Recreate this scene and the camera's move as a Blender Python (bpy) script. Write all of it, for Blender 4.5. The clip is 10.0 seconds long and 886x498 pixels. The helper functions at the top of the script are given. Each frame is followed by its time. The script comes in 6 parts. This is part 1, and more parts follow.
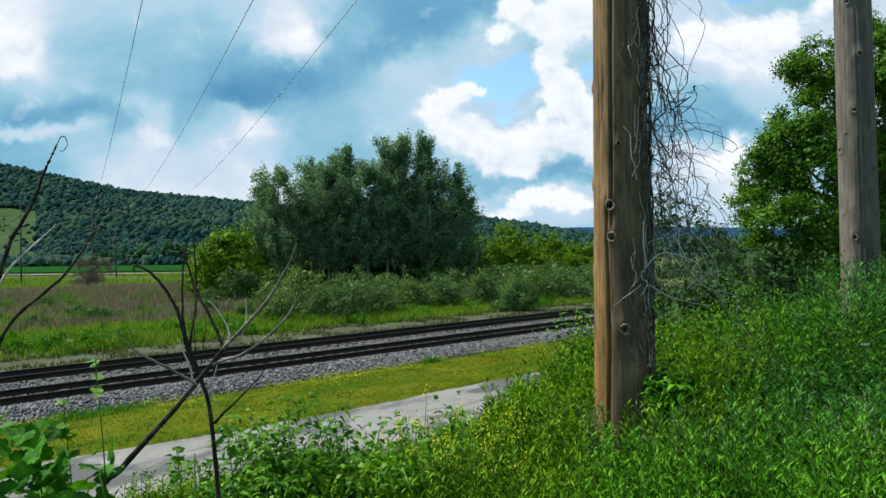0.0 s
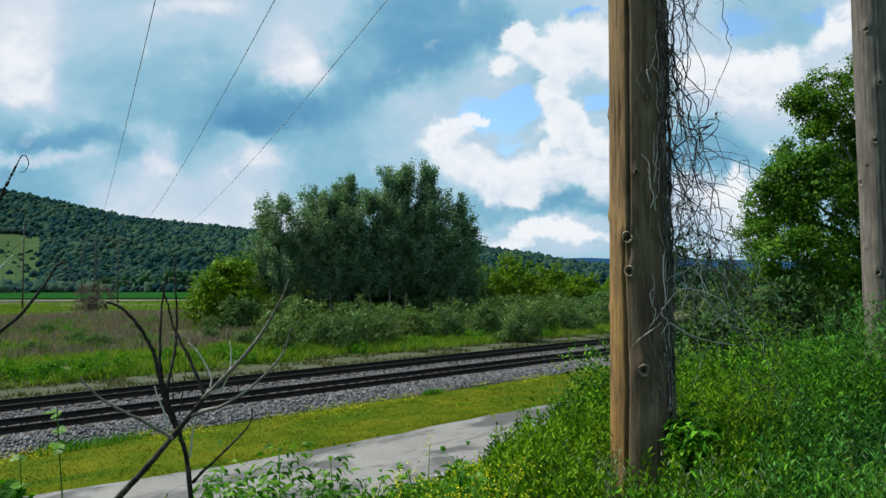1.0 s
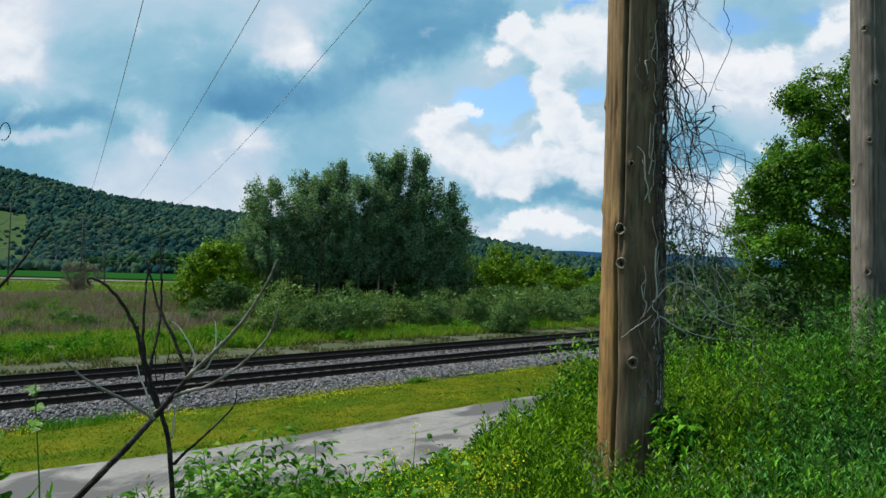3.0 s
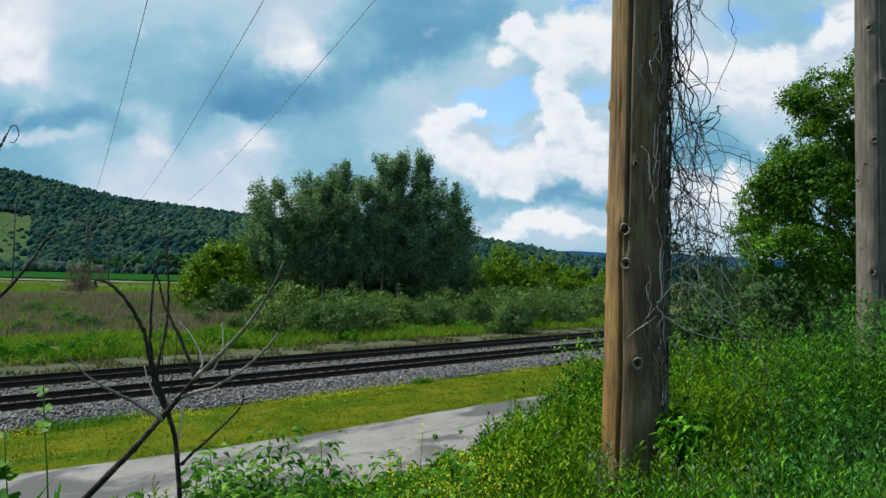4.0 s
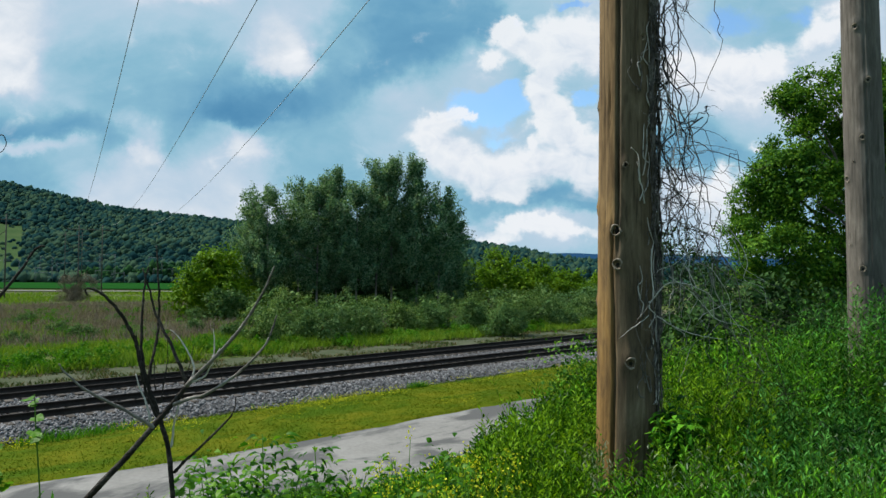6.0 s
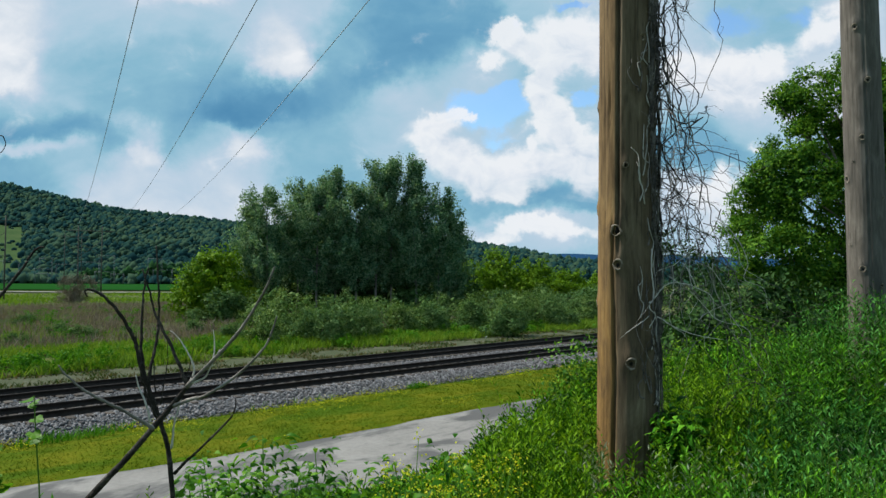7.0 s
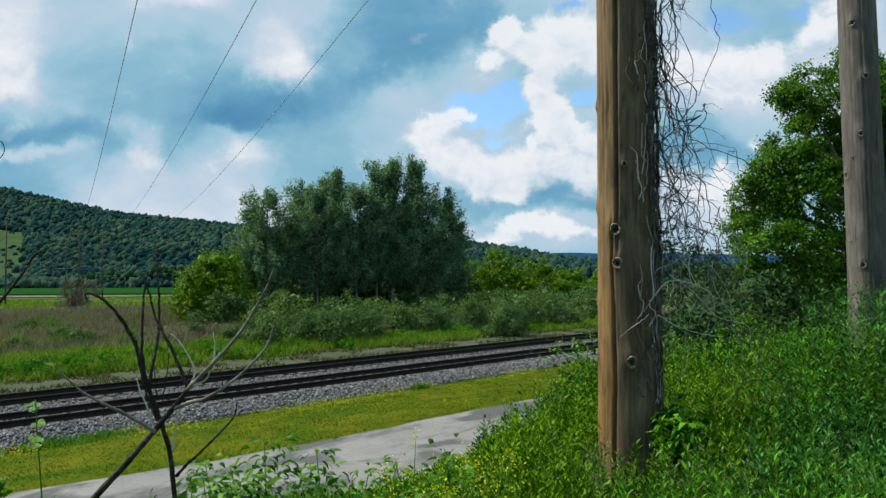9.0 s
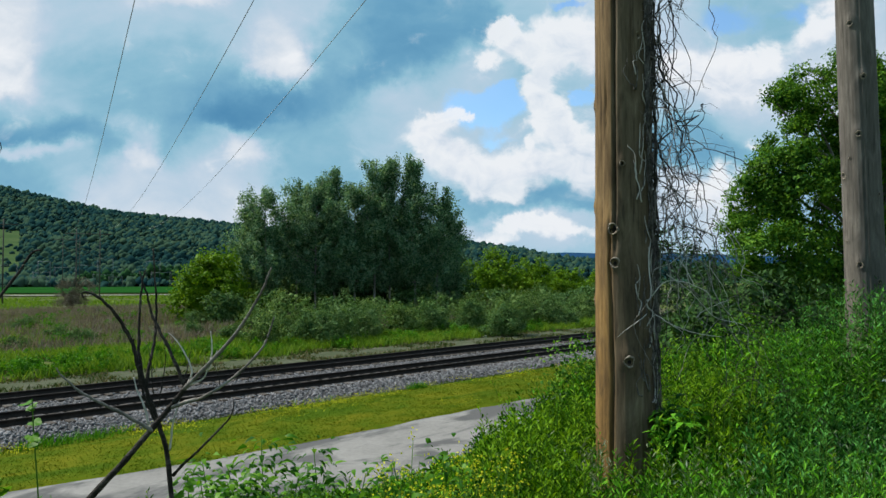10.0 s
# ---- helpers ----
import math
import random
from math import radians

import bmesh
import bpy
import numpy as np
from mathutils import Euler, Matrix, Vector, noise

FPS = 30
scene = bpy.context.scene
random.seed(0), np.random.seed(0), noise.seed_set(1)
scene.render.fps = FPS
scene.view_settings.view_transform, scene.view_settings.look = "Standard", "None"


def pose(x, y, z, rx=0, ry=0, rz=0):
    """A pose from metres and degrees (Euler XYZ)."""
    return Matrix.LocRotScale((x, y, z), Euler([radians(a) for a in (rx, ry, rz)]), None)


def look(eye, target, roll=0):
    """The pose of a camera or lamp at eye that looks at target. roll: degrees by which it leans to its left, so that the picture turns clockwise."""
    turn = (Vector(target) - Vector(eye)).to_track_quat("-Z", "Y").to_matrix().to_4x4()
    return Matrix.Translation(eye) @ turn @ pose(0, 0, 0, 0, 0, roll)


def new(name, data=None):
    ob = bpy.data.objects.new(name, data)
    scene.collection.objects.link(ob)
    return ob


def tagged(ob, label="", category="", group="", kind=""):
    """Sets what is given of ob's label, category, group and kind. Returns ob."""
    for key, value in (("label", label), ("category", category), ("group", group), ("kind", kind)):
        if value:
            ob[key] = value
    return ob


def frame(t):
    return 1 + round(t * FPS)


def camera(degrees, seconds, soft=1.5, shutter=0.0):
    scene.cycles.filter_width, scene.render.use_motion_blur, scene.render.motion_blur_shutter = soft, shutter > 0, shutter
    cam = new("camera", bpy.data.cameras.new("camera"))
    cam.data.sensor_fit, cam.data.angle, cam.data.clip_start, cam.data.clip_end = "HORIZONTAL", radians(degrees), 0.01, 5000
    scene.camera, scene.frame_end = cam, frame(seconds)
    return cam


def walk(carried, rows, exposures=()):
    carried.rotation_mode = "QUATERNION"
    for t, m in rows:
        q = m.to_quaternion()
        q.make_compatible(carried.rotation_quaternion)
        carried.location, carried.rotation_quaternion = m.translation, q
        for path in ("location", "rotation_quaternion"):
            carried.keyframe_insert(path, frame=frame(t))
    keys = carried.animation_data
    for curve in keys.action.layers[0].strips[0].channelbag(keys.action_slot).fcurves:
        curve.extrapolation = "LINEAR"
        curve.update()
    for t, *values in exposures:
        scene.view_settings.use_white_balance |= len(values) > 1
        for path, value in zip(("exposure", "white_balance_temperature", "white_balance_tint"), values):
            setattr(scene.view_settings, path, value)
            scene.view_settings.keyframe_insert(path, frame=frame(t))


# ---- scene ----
cam = camera(62.0, 10.0, soft=1.5)
PATH = [
    (0, (0.048, -0.345, 4.89), (0.02, 1.655, 4.898), -0.7),
    (0.2, (0.048, -0.345, 4.89), (0.02, 1.655, 4.898), -0.7),
    (0.5, (0.008, -0.015, 4.919), (-0.019, 1.985, 4.911), -0.5),
    (1, (0.014, -0.04, 4.917), (-0.02, 1.958, 5.005), -0.2),
    (1.5, (0.01, -0.015, 4.905), (-0.002, 1.984, 4.946), 0.4),
    (2, (0.014, 0.009, 4.903), (0.028, 2.008, 4.963), 0.9),
    (2.5, (0.01, 0.01, 4.902), (0.012, 2.009, 4.961), 1.2),
    (4, (-0.005, 0.005, 4.904), (-0.02, 2.004, 4.964), 1.3),
    (4.5, (0.0, -0.003, 4.904), (-0.015, 1.996, 4.97), 0.8),
    (5, (0.005, -0.002, 4.904), (0.001, 1.996, 4.975), 0.5),
    (5.5, (0.007, -0.004, 4.902), (0.008, 1.994, 4.973), 0.4),
    (7, (0.004, 0.003, 4.9), (0.007, 2.001, 4.973), 0.3),
    (7.5, (0.0, 0.0, 4.9), (0.0, 1.999, 4.975), -0.0),
    (8, (0.001, -0.003, 4.899), (-0.001, 1.995, 4.975), -0.1),
    (8.5, (0.006, -0.001, 4.901), (0.006, 1.997, 4.977), -0.2),
    (9, (0.011, -0.004, 4.9), (0.012, 1.995, 4.974), -0.3),
    (9.5, (0.013, 0.004, 4.898), (0.017, 2.002, 4.975), -0.3),
    (10, (0.011, -0.002, 4.899), (0.018, 1.997, 4.972), -0.2),
]
walk(cam, [(t, look(eye, target, roll)) for t, eye, target, roll in PATH], exposures=[(0.0, 0.61), (0.5, 0.54), (2.0, 0.46), (5.5, 0.45), (7.0, 0.42), (10.0, 0.42)])

# ---- frame of the place: n across the railway, s along it ----
ANG = radians(44.5)
CN, SN = math.cos(ANG), math.sin(ANG)


def ns(n, s):
    """Place of the point n across and s along the railway."""
    return (n * CN + s * SN, -n * SN + s * CN)


def to_ns(x, y):
    return (x * CN - y * SN, x * SN + y * CN)


# ---- world and sun ----
SUN = Vector((-0.88, 0.28, 1.08)).normalized()
world = bpy.data.worlds.new("sky")
scene.world = world
world.use_nodes = True
wt = world.node_tree
wt.nodes.clear()


class Nodes:
    """Short-hand for a node tree."""

    def __init__(self, tree):
        self.tree = tree

    def add(self, kind, **inputs):
        nd = self.tree.nodes.new(kind)
        for k, v in inputs.items():
            key = int(k[1:]) if k[0] == "i" and k[1:].isdigit() else k.replace("_", " ")
            self.put(nd.inputs[key], v)
        return nd

    def put(self, socket, v):
        if isinstance(v, bpy.types.NodeSocket):
            self.tree.links.new(v, socket)
        elif isinstance(v, bpy.types.Node):
            self.tree.links.new(v.outputs[0], socket)
        else:
            socket.default_value = v

    def m(self, op, a, b=0.0, c=0.0):
        nd = self.tree.nodes.new("ShaderNodeMath")
        nd.operation = op
        for k, v in enumerate((a, b, c)):
            self.put(nd.inputs[k], v)
        return nd.outputs[0]

    def mix(self, f, a, b, blend="MIX"):
        nd = self.tree.nodes.new("ShaderNodeMix")
        nd.data_type, nd.blend_type = "RGBA", blend
        self.put(nd.inputs[0], f)
        for k, v in ((6, a), (7, b)):
            self.put(nd.inputs[k], (*v, 1) if isinstance(v, tuple) and len(v) == 3 else v)
        return nd.outputs[2]

    def ramp(self, f, stops, ease="LINEAR"):
        nd = self.tree.nodes.new("ShaderNodeValToRGB")
        nd.color_ramp.interpolation = ease
        el = nd.color_ramp.elements
        while len(el) < len(stops):
            el.new(0.5)
        for e, (p, c) in zip(el, stops):
            e.position, e.color = p, (*c, 1) if len(c) == 3 else c
        self.put(nd.inputs[0], f)
        return nd.outputs[0]

    def noise(self, vec, scale, detail=4.0, rough=0.55, distort=0.0):
        nd = self.add("ShaderNodeTexNoise", Scale=scale, Detail=detail, Roughness=rough, Distortion=distort)
        if vec is not None:
            self.put(nd.inputs["Vector"], vec)
        return nd.outputs[0]

    def scaled(self, vec, sc):
        return self.add("ShaderNodeMapping", Vector=vec, Scale=sc).outputs[0]


w = Nodes(wt)
sky = wt.nodes.new("ShaderNodeTexSky")
sky.sky_type, sky.sun_disc = "NISHITA", False
sky.sun_elevation, sky.sun_rotation = math.asin(SUN.z), math.atan2(SUN.x, SUN.y)
sky.air_density, sky.dust_density, sky.ozone_density = 1.2, 0.6, 2.0
way = wt.nodes.new("ShaderNodeTexCoord").outputs["Generated"]
sep = w.add("ShaderNodeSeparateXYZ", Vector=way)
den = w.m("MAXIMUM", w.m("ABSOLUTE", sep.outputs[1]), 0.12)
u0, v0 = w.m("DIVIDE", sep.outputs[0], den), w.m("DIVIDE", sep.outputs[2], den)
flat = w.add("ShaderNodeCombineXYZ", X=u0, Y=v0, Z=0.0).outputs[0]
warp = w.add("ShaderNodeTexNoise", Vector=flat, Scale=9.0, Detail=7.0, Roughness=0.62)
wsep = w.add("ShaderNodeSeparateXYZ", Vector=warp.outputs[1])
crisp = w.add("ShaderNodeSeparateXYZ", Vector=w.add("ShaderNodeTexNoise", Vector=flat, Scale=30.0, Detail=5.0, Roughness=0.6).outputs[1])


def shifted(a, b, c, d):
    """Directions of the sky, pushed about by broad and fine billows."""
    x = w.m("ADD", u0, w.m("MULTIPLY", w.m("SUBTRACT", wsep.outputs[0], 0.5), a))
    y = w.m("ADD", v0, w.m("MULTIPLY", w.m("SUBTRACT", wsep.outputs[1], 0.5), b))
    x = w.m("ADD", x, w.m("MULTIPLY", w.m("SUBTRACT", crisp.outputs[0], 0.5), c))
    y = w.m("ADD", y, w.m("MULTIPLY", w.m("SUBTRACT", crisp.outputs[1], 0.5), d))
    return w.add("ShaderNodeCombineXYZ", X=x, Y=y, Z=0.0).outputs[0]


def vec(op, a, b, c=None):
    nd = wt.nodes.new("ShaderNodeVectorMath")
    nd.operation = op
    for k, q in enumerate((a, b, c)):
        if q is not None:
            w.put(nd.inputs[k], q)
    return nd


def clouds(at, rows, total=0.0, tones=0.0):
    """Soft round masses: across, up, width, height, tone. Gives the sum of their weights and of weight times tone."""
    for cu, cv, su, sv, a in rows:
        d = vec("MULTIPLY_ADD", at, (1 / su, 1 / sv, 0), (-cu / su, -cv / sv, 0)).outputs[0]
        g = w.m("POWER", 0.3679, vec("DOT_PRODUCT", d, d).outputs["Value"])
        total, tones = w.m("ADD", total, g), w.m("MULTIPLY_ADD", g, a, tones)
    return total, tones


# grey-blue and white layer cloud
TONES_WEST = [
    (-0.593, 0.357, 0.046, 0.038, 0.93), (-0.592, 0.294, 0.034, 0.038, 0.95), (-0.492, 0.353, 0.061, 0.034, 0.7), (-0.406, 0.341, 0.054, 0.031, 0.66), (-0.353, 0.379, 0.046, 0.009, 0.88),
    (-0.282, 0.349, 0.038, 0.034, 0.6), (-0.216, 0.306, 0.032, 0.032, 1), (-0.244, 0.341, 0.027, 0.027, 0.85), (-0.174, 0.365, 0.034, 0.031, 0.7), (-0.514, 0.278, 0.054, 0.034, 0.56),
    (-0.429, 0.294, 0.054, 0.034, 0.45), (-0.351, 0.286, 0.046, 0.034, 0.46), (-0.586, 0.228, 0.038, 0.019, 0.4), (-0.532, 0.199, 0.057, 0.017, 0.2), (-0.462, 0.19, 0.034, 0.017, 0.24),
    (-0.413, 0.235, 0.046, 0.027, 0.4),
]
TONES_MID = [
    (-0.266, 0.235, 0.061, 0.019, 0.1), (-0.305, 0.263, 0.046, 0.019, 0.33), (-0.165, 0.235, 0.046, 0.023, 0.28), (-0.127, 0.333, 0.034, 0.038, 0.42), (-0.065, 0.357, 0.046, 0.034, 0.24),
    (-0.046, 0.294, 0.057, 0.034, 0.14), (0.012, 0.341, 0.034, 0.038, 0.24), (-0.103, 0.22, 0.046, 0.023, 0.62), (-0.049, 0.235, 0.038, 0.023, 0.7), (0.001, 0.267, 0.038, 0.021, 0.74),
    (0.043, 0.294, 0.031, 0.023, 0.72), (-0.558, 0.179, 0.057, 0.009, 0.92), (-0.573, 0.135, 0.05, 0.025, 0.36), (-0.504, 0.146, 0.031, 0.021, 0.52), (-0.42, 0.197, 0.031, 0.021, 0.74),
    (-0.408, 0.169, 0.021, 0.012, 0.95),
]
TONES_LOW = [
    (-0.362, 0.204, 0.032, 0.023, 0.36), (-0.319, 0.181, 0.034, 0.017, 0.6), (-0.254, 0.168, 0.027, 0.017, 1), (-0.295, 0.123, 0.054, 0.027, 0.72), (-0.418, 0.119, 0.061, 0.027, 0.76),
    (-0.333, 0.088, 0.084, 0.017, 0.84), (-0.196, 0.185, 0.038, 0.021, 0.44), (-0.142, 0.169, 0.038, 0.031, 0.46), (-0.088, 0.177, 0.031, 0.031, 0.64), (-0.172, 0.131, 0.046, 0.023, 0.44),
    (0.089, 0.146, 0.084, 0.034, 0.7), (0.135, 0.11, 0.084, 0.013, 0.22), (0.058, 0.091, 0.046, 0.012, 0.36), (0.135, 0.065, 0.084, 0.017, 0.78), (-0.049, 0.123, 0.046, 0.038, 0.6),
    (0.261, 0.333, 0.046, 0.046, 0.75),
]
TONES_EAST = [
    (0.323, 0.333, 0.038, 0.038, 0.72), (0.393, 0.345, 0.054, 0.029, 0.5), (0.478, 0.357, 0.046, 0.028, 0.48), (0.376, 0.271, 0.069, 0.029, 0.9), (0.476, 0.263, 0.054, 0.027, 0.8),
    (0.54, 0.341, 0.034, 0.031, 0.86), (0.321, 0.181, 0.046, 0.023, 0.36), (0.382, 0.158, 0.046, 0.014, 0.28), (0.429, 0.185, 0.034, 0.021, 0.66), (0.467, 0.154, 0.046, 0.031, 0.6),
    (0.358, 0.108, 0.046, 0.029, 0.86), (0.304, 0.069, 0.046, 0.023, 0.7), (0.593, 0.286, 0.046, 0.069, 0.8), (0.283, 0.239, 0.046, 0.031, 0.75),
]
# heaped white cloud, and the clear blue between
HEAP_MID = [
    (0.078, 0.333, 0.017, 0.017, 1), (0.094, 0.347, 0.014, 0.012, 1), (0.113, 0.319, 0.028, 0.025, 1), (0.168, 0.335, 0.037, 0.029, 1), (0.21, 0.31, 0.031, 0.028, 1),
    (0.148, 0.299, 0.031, 0.017, 0.9), (0.068, 0.299, 0.018, 0.012, 0.8), (0.138, 0.263, 0.021, 0.023, 1), (0.159, 0.23, 0.018, 0.02, 0.9), (0.134, 0.207, 0.015, 0.025, 1),
    (0.114, 0.181, 0.01, 0.012, 0.9), (-0.007, 0.207, 0.026, 0.012, 1), (0.022, 0.219, 0.013, 0.008, 1), (-0.02, 0.185, 0.023, 0.018, 0.9), (0.012, 0.16, 0.04, 0.026, 1),
    (0.066, 0.137, 0.043, 0.023, 1), (0.139, 0.154, 0.043, 0.023, 1), (0.19, 0.185, 0.035, 0.025, 1), (0.197, 0.142, 0.031, 0.026, 1), (0.169, 0.207, 0.02, 0.017, 0.9),
]
HEAP_EAST = [
    (0.085, 0.111, 0.046, 0.014, 0.7), (0.33, 0.286, 0.031, 0.028, 0.9), (0.384, 0.277, 0.044, 0.025, 1), (0.438, 0.292, 0.037, 0.021, 1), (0.418, 0.251, 0.044, 0.014, 0.8),
    (0.52, 0.332, 0.023, 0.021, 1), (0.556, 0.357, 0.028, 0.023, 0.9), (0.365, 0.109, 0.029, 0.025, 1), (0.389, 0.129, 0.015, 0.014, 0.9), (0.093, 0.068, 0.031, 0.011, 0.9),
    (0.135, 0.074, 0.035, 0.01, 0.9), (0.181, 0.06, 0.034, 0.011, 0.9), (0.066, 0.051, 0.031, 0.009, 0.8), (0.425, 0.176, 0.015, 0.008, 0.8),
]
CLEAR = [
    (0.051, 0.228, 0.054, 0.032, 1.1), (0.094, 0.247, 0.028, 0.023, 0.9), (0.194, 0.246, 0.02, 0.018, 1.1), (0.099, 0.346, 0.009, 0.008, 0.9), (0.179, 0.378, 0.031, 0.007, 0.9),
    (0.4, 0.353, 0.057, 0.028, 0.75), (0.494, 0.358, 0.031, 0.02, 0.65), (0.343, 0.146, 0.038, 0.019, 0.5), (0.074, 0.185, 0.023, 0.011, 0.5),
]
fbm = w.noise(w.scaled(flat, (4.0, 7.0, 1.0)), 1.0, 6.0, 0.55, 0.4)
puff = w.noise(w.scaled(flat, (15.0, 21.0, 1.0)), 1.0, 6.0, 0.58, 0.6)
soft = shifted(0.12, 0.09, 0.022, 0.018)
total, tones = 0.03, 0.018
for rows in (TONES_WEST, TONES_MID, TONES_LOW, TONES_EAST):
    total, tones = clouds(soft, rows, total, tones)
field = w.m("DIVIDE", tones, total)
field = w.m("ADD", field, w.m("MULTIPLY", w.m("SUBTRACT", fbm, 0.5), 0.62))
field = w.m("ADD", field, w.m("MULTIPLY", w.m("SUBTRACT", puff, 0.5), 0.24))
tone = w.ramp(field, [
    (0.02, (0.085, 0.27, 0.47)), (0.24, (0.150, 0.375, 0.565)), (0.45, (0.265, 0.515, 0.665)), (0.60, (0.395, 0.605, 0.745)), (0.76, (0.53, 0.665, 0.80)), (0.90, (0.70, 0.775, 0.86)), (1.04, (0.88, 0.915, 0.96))])
hard = shifted(0.06, 0.05, 0.05, 0.044)
open_sky = w.m("ADD", clouds(hard, CLEAR)[1], w.m("MULTIPLY", w.m("SUBTRACT", fbm, 0.5), 0.5))
blue = w.mix(1.0, sky.outputs[0], (0.13, 0.17, 0.20), "MULTIPLY")
tint = w.mix(w.m("MULTIPLY", w.ramp(open_sky, [(0.35, (0, 0, 0)), (0.75, (1, 1, 1))], "EASE"), 0.85), tone, blue)
heap = clouds(hard, HEAP_EAST, *clouds(hard, HEAP_MID))[1]
above = vec("ADD", hard, (-0.012, 0.022, 0)).outputs[0]
above = clouds(above, HEAP_EAST, *clouds(above, HEAP_MID))[1]
heap = w.m("ADD", heap, w.m("MULTIPLY", w.m("SUBTRACT", puff, 0.5), 1.4))
relief = w.noise(w.scaled(flat, (24.0, 34.0, 1.0)), 1.0, 5.0, 0.6, 0.8)
inner = w.m("ADD", w.m("MULTIPLY", w.m("SUBTRACT", fbm, 0.5), 0.8), w.m("MULTIPLY", w.m("SUBTRACT", relief, 0.5), 1.0))
body = w.ramp(w.m("ADD", w.m("MULTIPLY", above, 0.30), inner), [(0.10, (0.93, 0.95, 0.98)), (0.30, (0.82, 0.865, 0.93)), (0.50, (0.64, 0.73, 0.84)), (0.75, (0.47, 0.61, 0.75))])
tint = w.mix(w.m("MULTIPLY", w.ramp(heap, [(0.10, (0, 0, 0)), (0.72, (1, 1, 1))], "EASE"), 0.88), tint, body)
wt.links.new(w.add("ShaderNodeBackground", Color=tint, Strength=0.71).outputs[0], wt.nodes.new("ShaderNodeOutputWorld").inputs[0])

sun = new("sun", bpy.data.lights.new("sun", "SUN"))
sun.data.energy, sun.data.angle, sun.data.color = 5.0, radians(0.6), (1.0, 0.95, 0.86)
sun.matrix_world = look(SUN * 50, (0, 0, 0))

# ---- mesh helpers ----
rng = np.random.default_rng(7)


def mesh(name, V, F, smooth=False):
    """A mesh from arrays of vertices and of faces with equal corner counts."""
    V, F = np.asarray(V, dtype=np.float32), np.asarray(F, dtype=np.int32)
    me = bpy.data.meshes.new(name)
    me.vertices.add(len(V))
    me.vertices.foreach_set("co", V.ravel())
    me.loops.add(F.size)
    me.loops.foreach_set("vertex_index", F.ravel())
    me.polygons.add(len(F))
    me.polygons.foreach_set("loop_start", np.arange(0, F.size, F.shape[1], dtype=np.int32))
    me.update(calc_edges=True)
    if smooth:
        me.polygons.foreach_set("use_smooth", np.ones(len(F), dtype=bool))
    return me


def part(name, data, material, parent=None, label="", smooth=False):
    """Links a bmesh, a mesh or a (V, F) pair as one mesh object under a thing."""
    if isinstance(data, bmesh.types.BMesh):
        me = bpy.data.meshes.new(name)
        data.to_mesh(me)
        data.free()
    elif isinstance(data, tuple):
        me = mesh(name, *data, smooth)
    else:
        me = data
    if material and not me.materials:
        me.materials.append(material)
    ob = new(name, me)
    ob.parent = parent
    if label:
        tagged(ob, label)
    return ob


def thing(name, label, category, at=None, group="", kind=""):
    ob = new(name)
    if at is not None:
        ob.matrix_basis = at
    ob.empty_display_size = 0.2
    return tagged(ob, label, category, group, kind)


def join(pieces):
    Vs, Fs, k = [], [], 0
    for V, F in pieces:
        Vs.append(V)
        Fs.append(np.asarray(F) + k)
        k += len(V)
    return np.concatenate(Vs), np.concatenate(Fs)


def tube(points, radii, sides=6):
    """A round bar along points, closed at its ends."""
    P = np.asarray(points, dtype=float)
    R = np.broadcast_to(np.asarray(radii, dtype=float), (len(P),)).copy()
    P = np.concatenate([P[:1], P, P[-1:]])
    R = np.concatenate([[R[0] * 0.02], R, [R[-1] * 0.02]])
    T = np.gradient(P[1:-1], axis=0)
    T = np.concatenate([T[:1], T, T[-1:]])
    T /= np.linalg.norm(T, axis=1, keepdims=True) + 1e-9
    ref = np.where(np.abs(T[:, 2:3]) < 0.9, [[0, 0, 1.0]], [[1.0, 0, 0]])
    A = np.cross(T, ref)
    A /= np.linalg.norm(A, axis=1, keepdims=True) + 1e-9
    B = np.cross(T, A)
    a = np.linspace(0, 2 * math.pi, sides, endpoint=False)
    V = P[:, None] + R[:, None, None] * (np.cos(a)[None, :, None] * A[:, None] + np.sin(a)[None, :, None] * B[:, None])
    i, j = np.meshgrid(np.arange(len(P) - 1), np.arange(sides), indexing="ij")
    j2 = (j + 1) % sides
    F = np.stack([i * sides + j, i * sides + j2, (i + 1) * sides + j2, (i + 1) * sides + j], -1).reshape(-1, 4)
    return V.reshape(-1, 3), F


def spline(points, count=12):
    """Points along a smooth line through a few points."""
    P = np.asarray(points, dtype=float)
    P = np.concatenate([2 * P[:1] - P[1:2], P, 2 * P[-1:] - P[-2:-1]])
    out = []
    for k in range(1, len(P) - 2):
        for t in np.linspace(0, 1, count, endpoint=False):
            a, b, c, d = P[k - 1:k + 3]
            out.append(0.5 * (2 * b + (c - a) * t + (2 * a - 5 * b + 4 * c - d) * t * t + (3 * b - a - 3 * c + d) * t ** 3))
    return np.array(out + [P[-2]])


def unit(n):
    d = rng.normal(size=(n, 3))
    return d / np.linalg.norm(d, axis=1, keepdims=True)


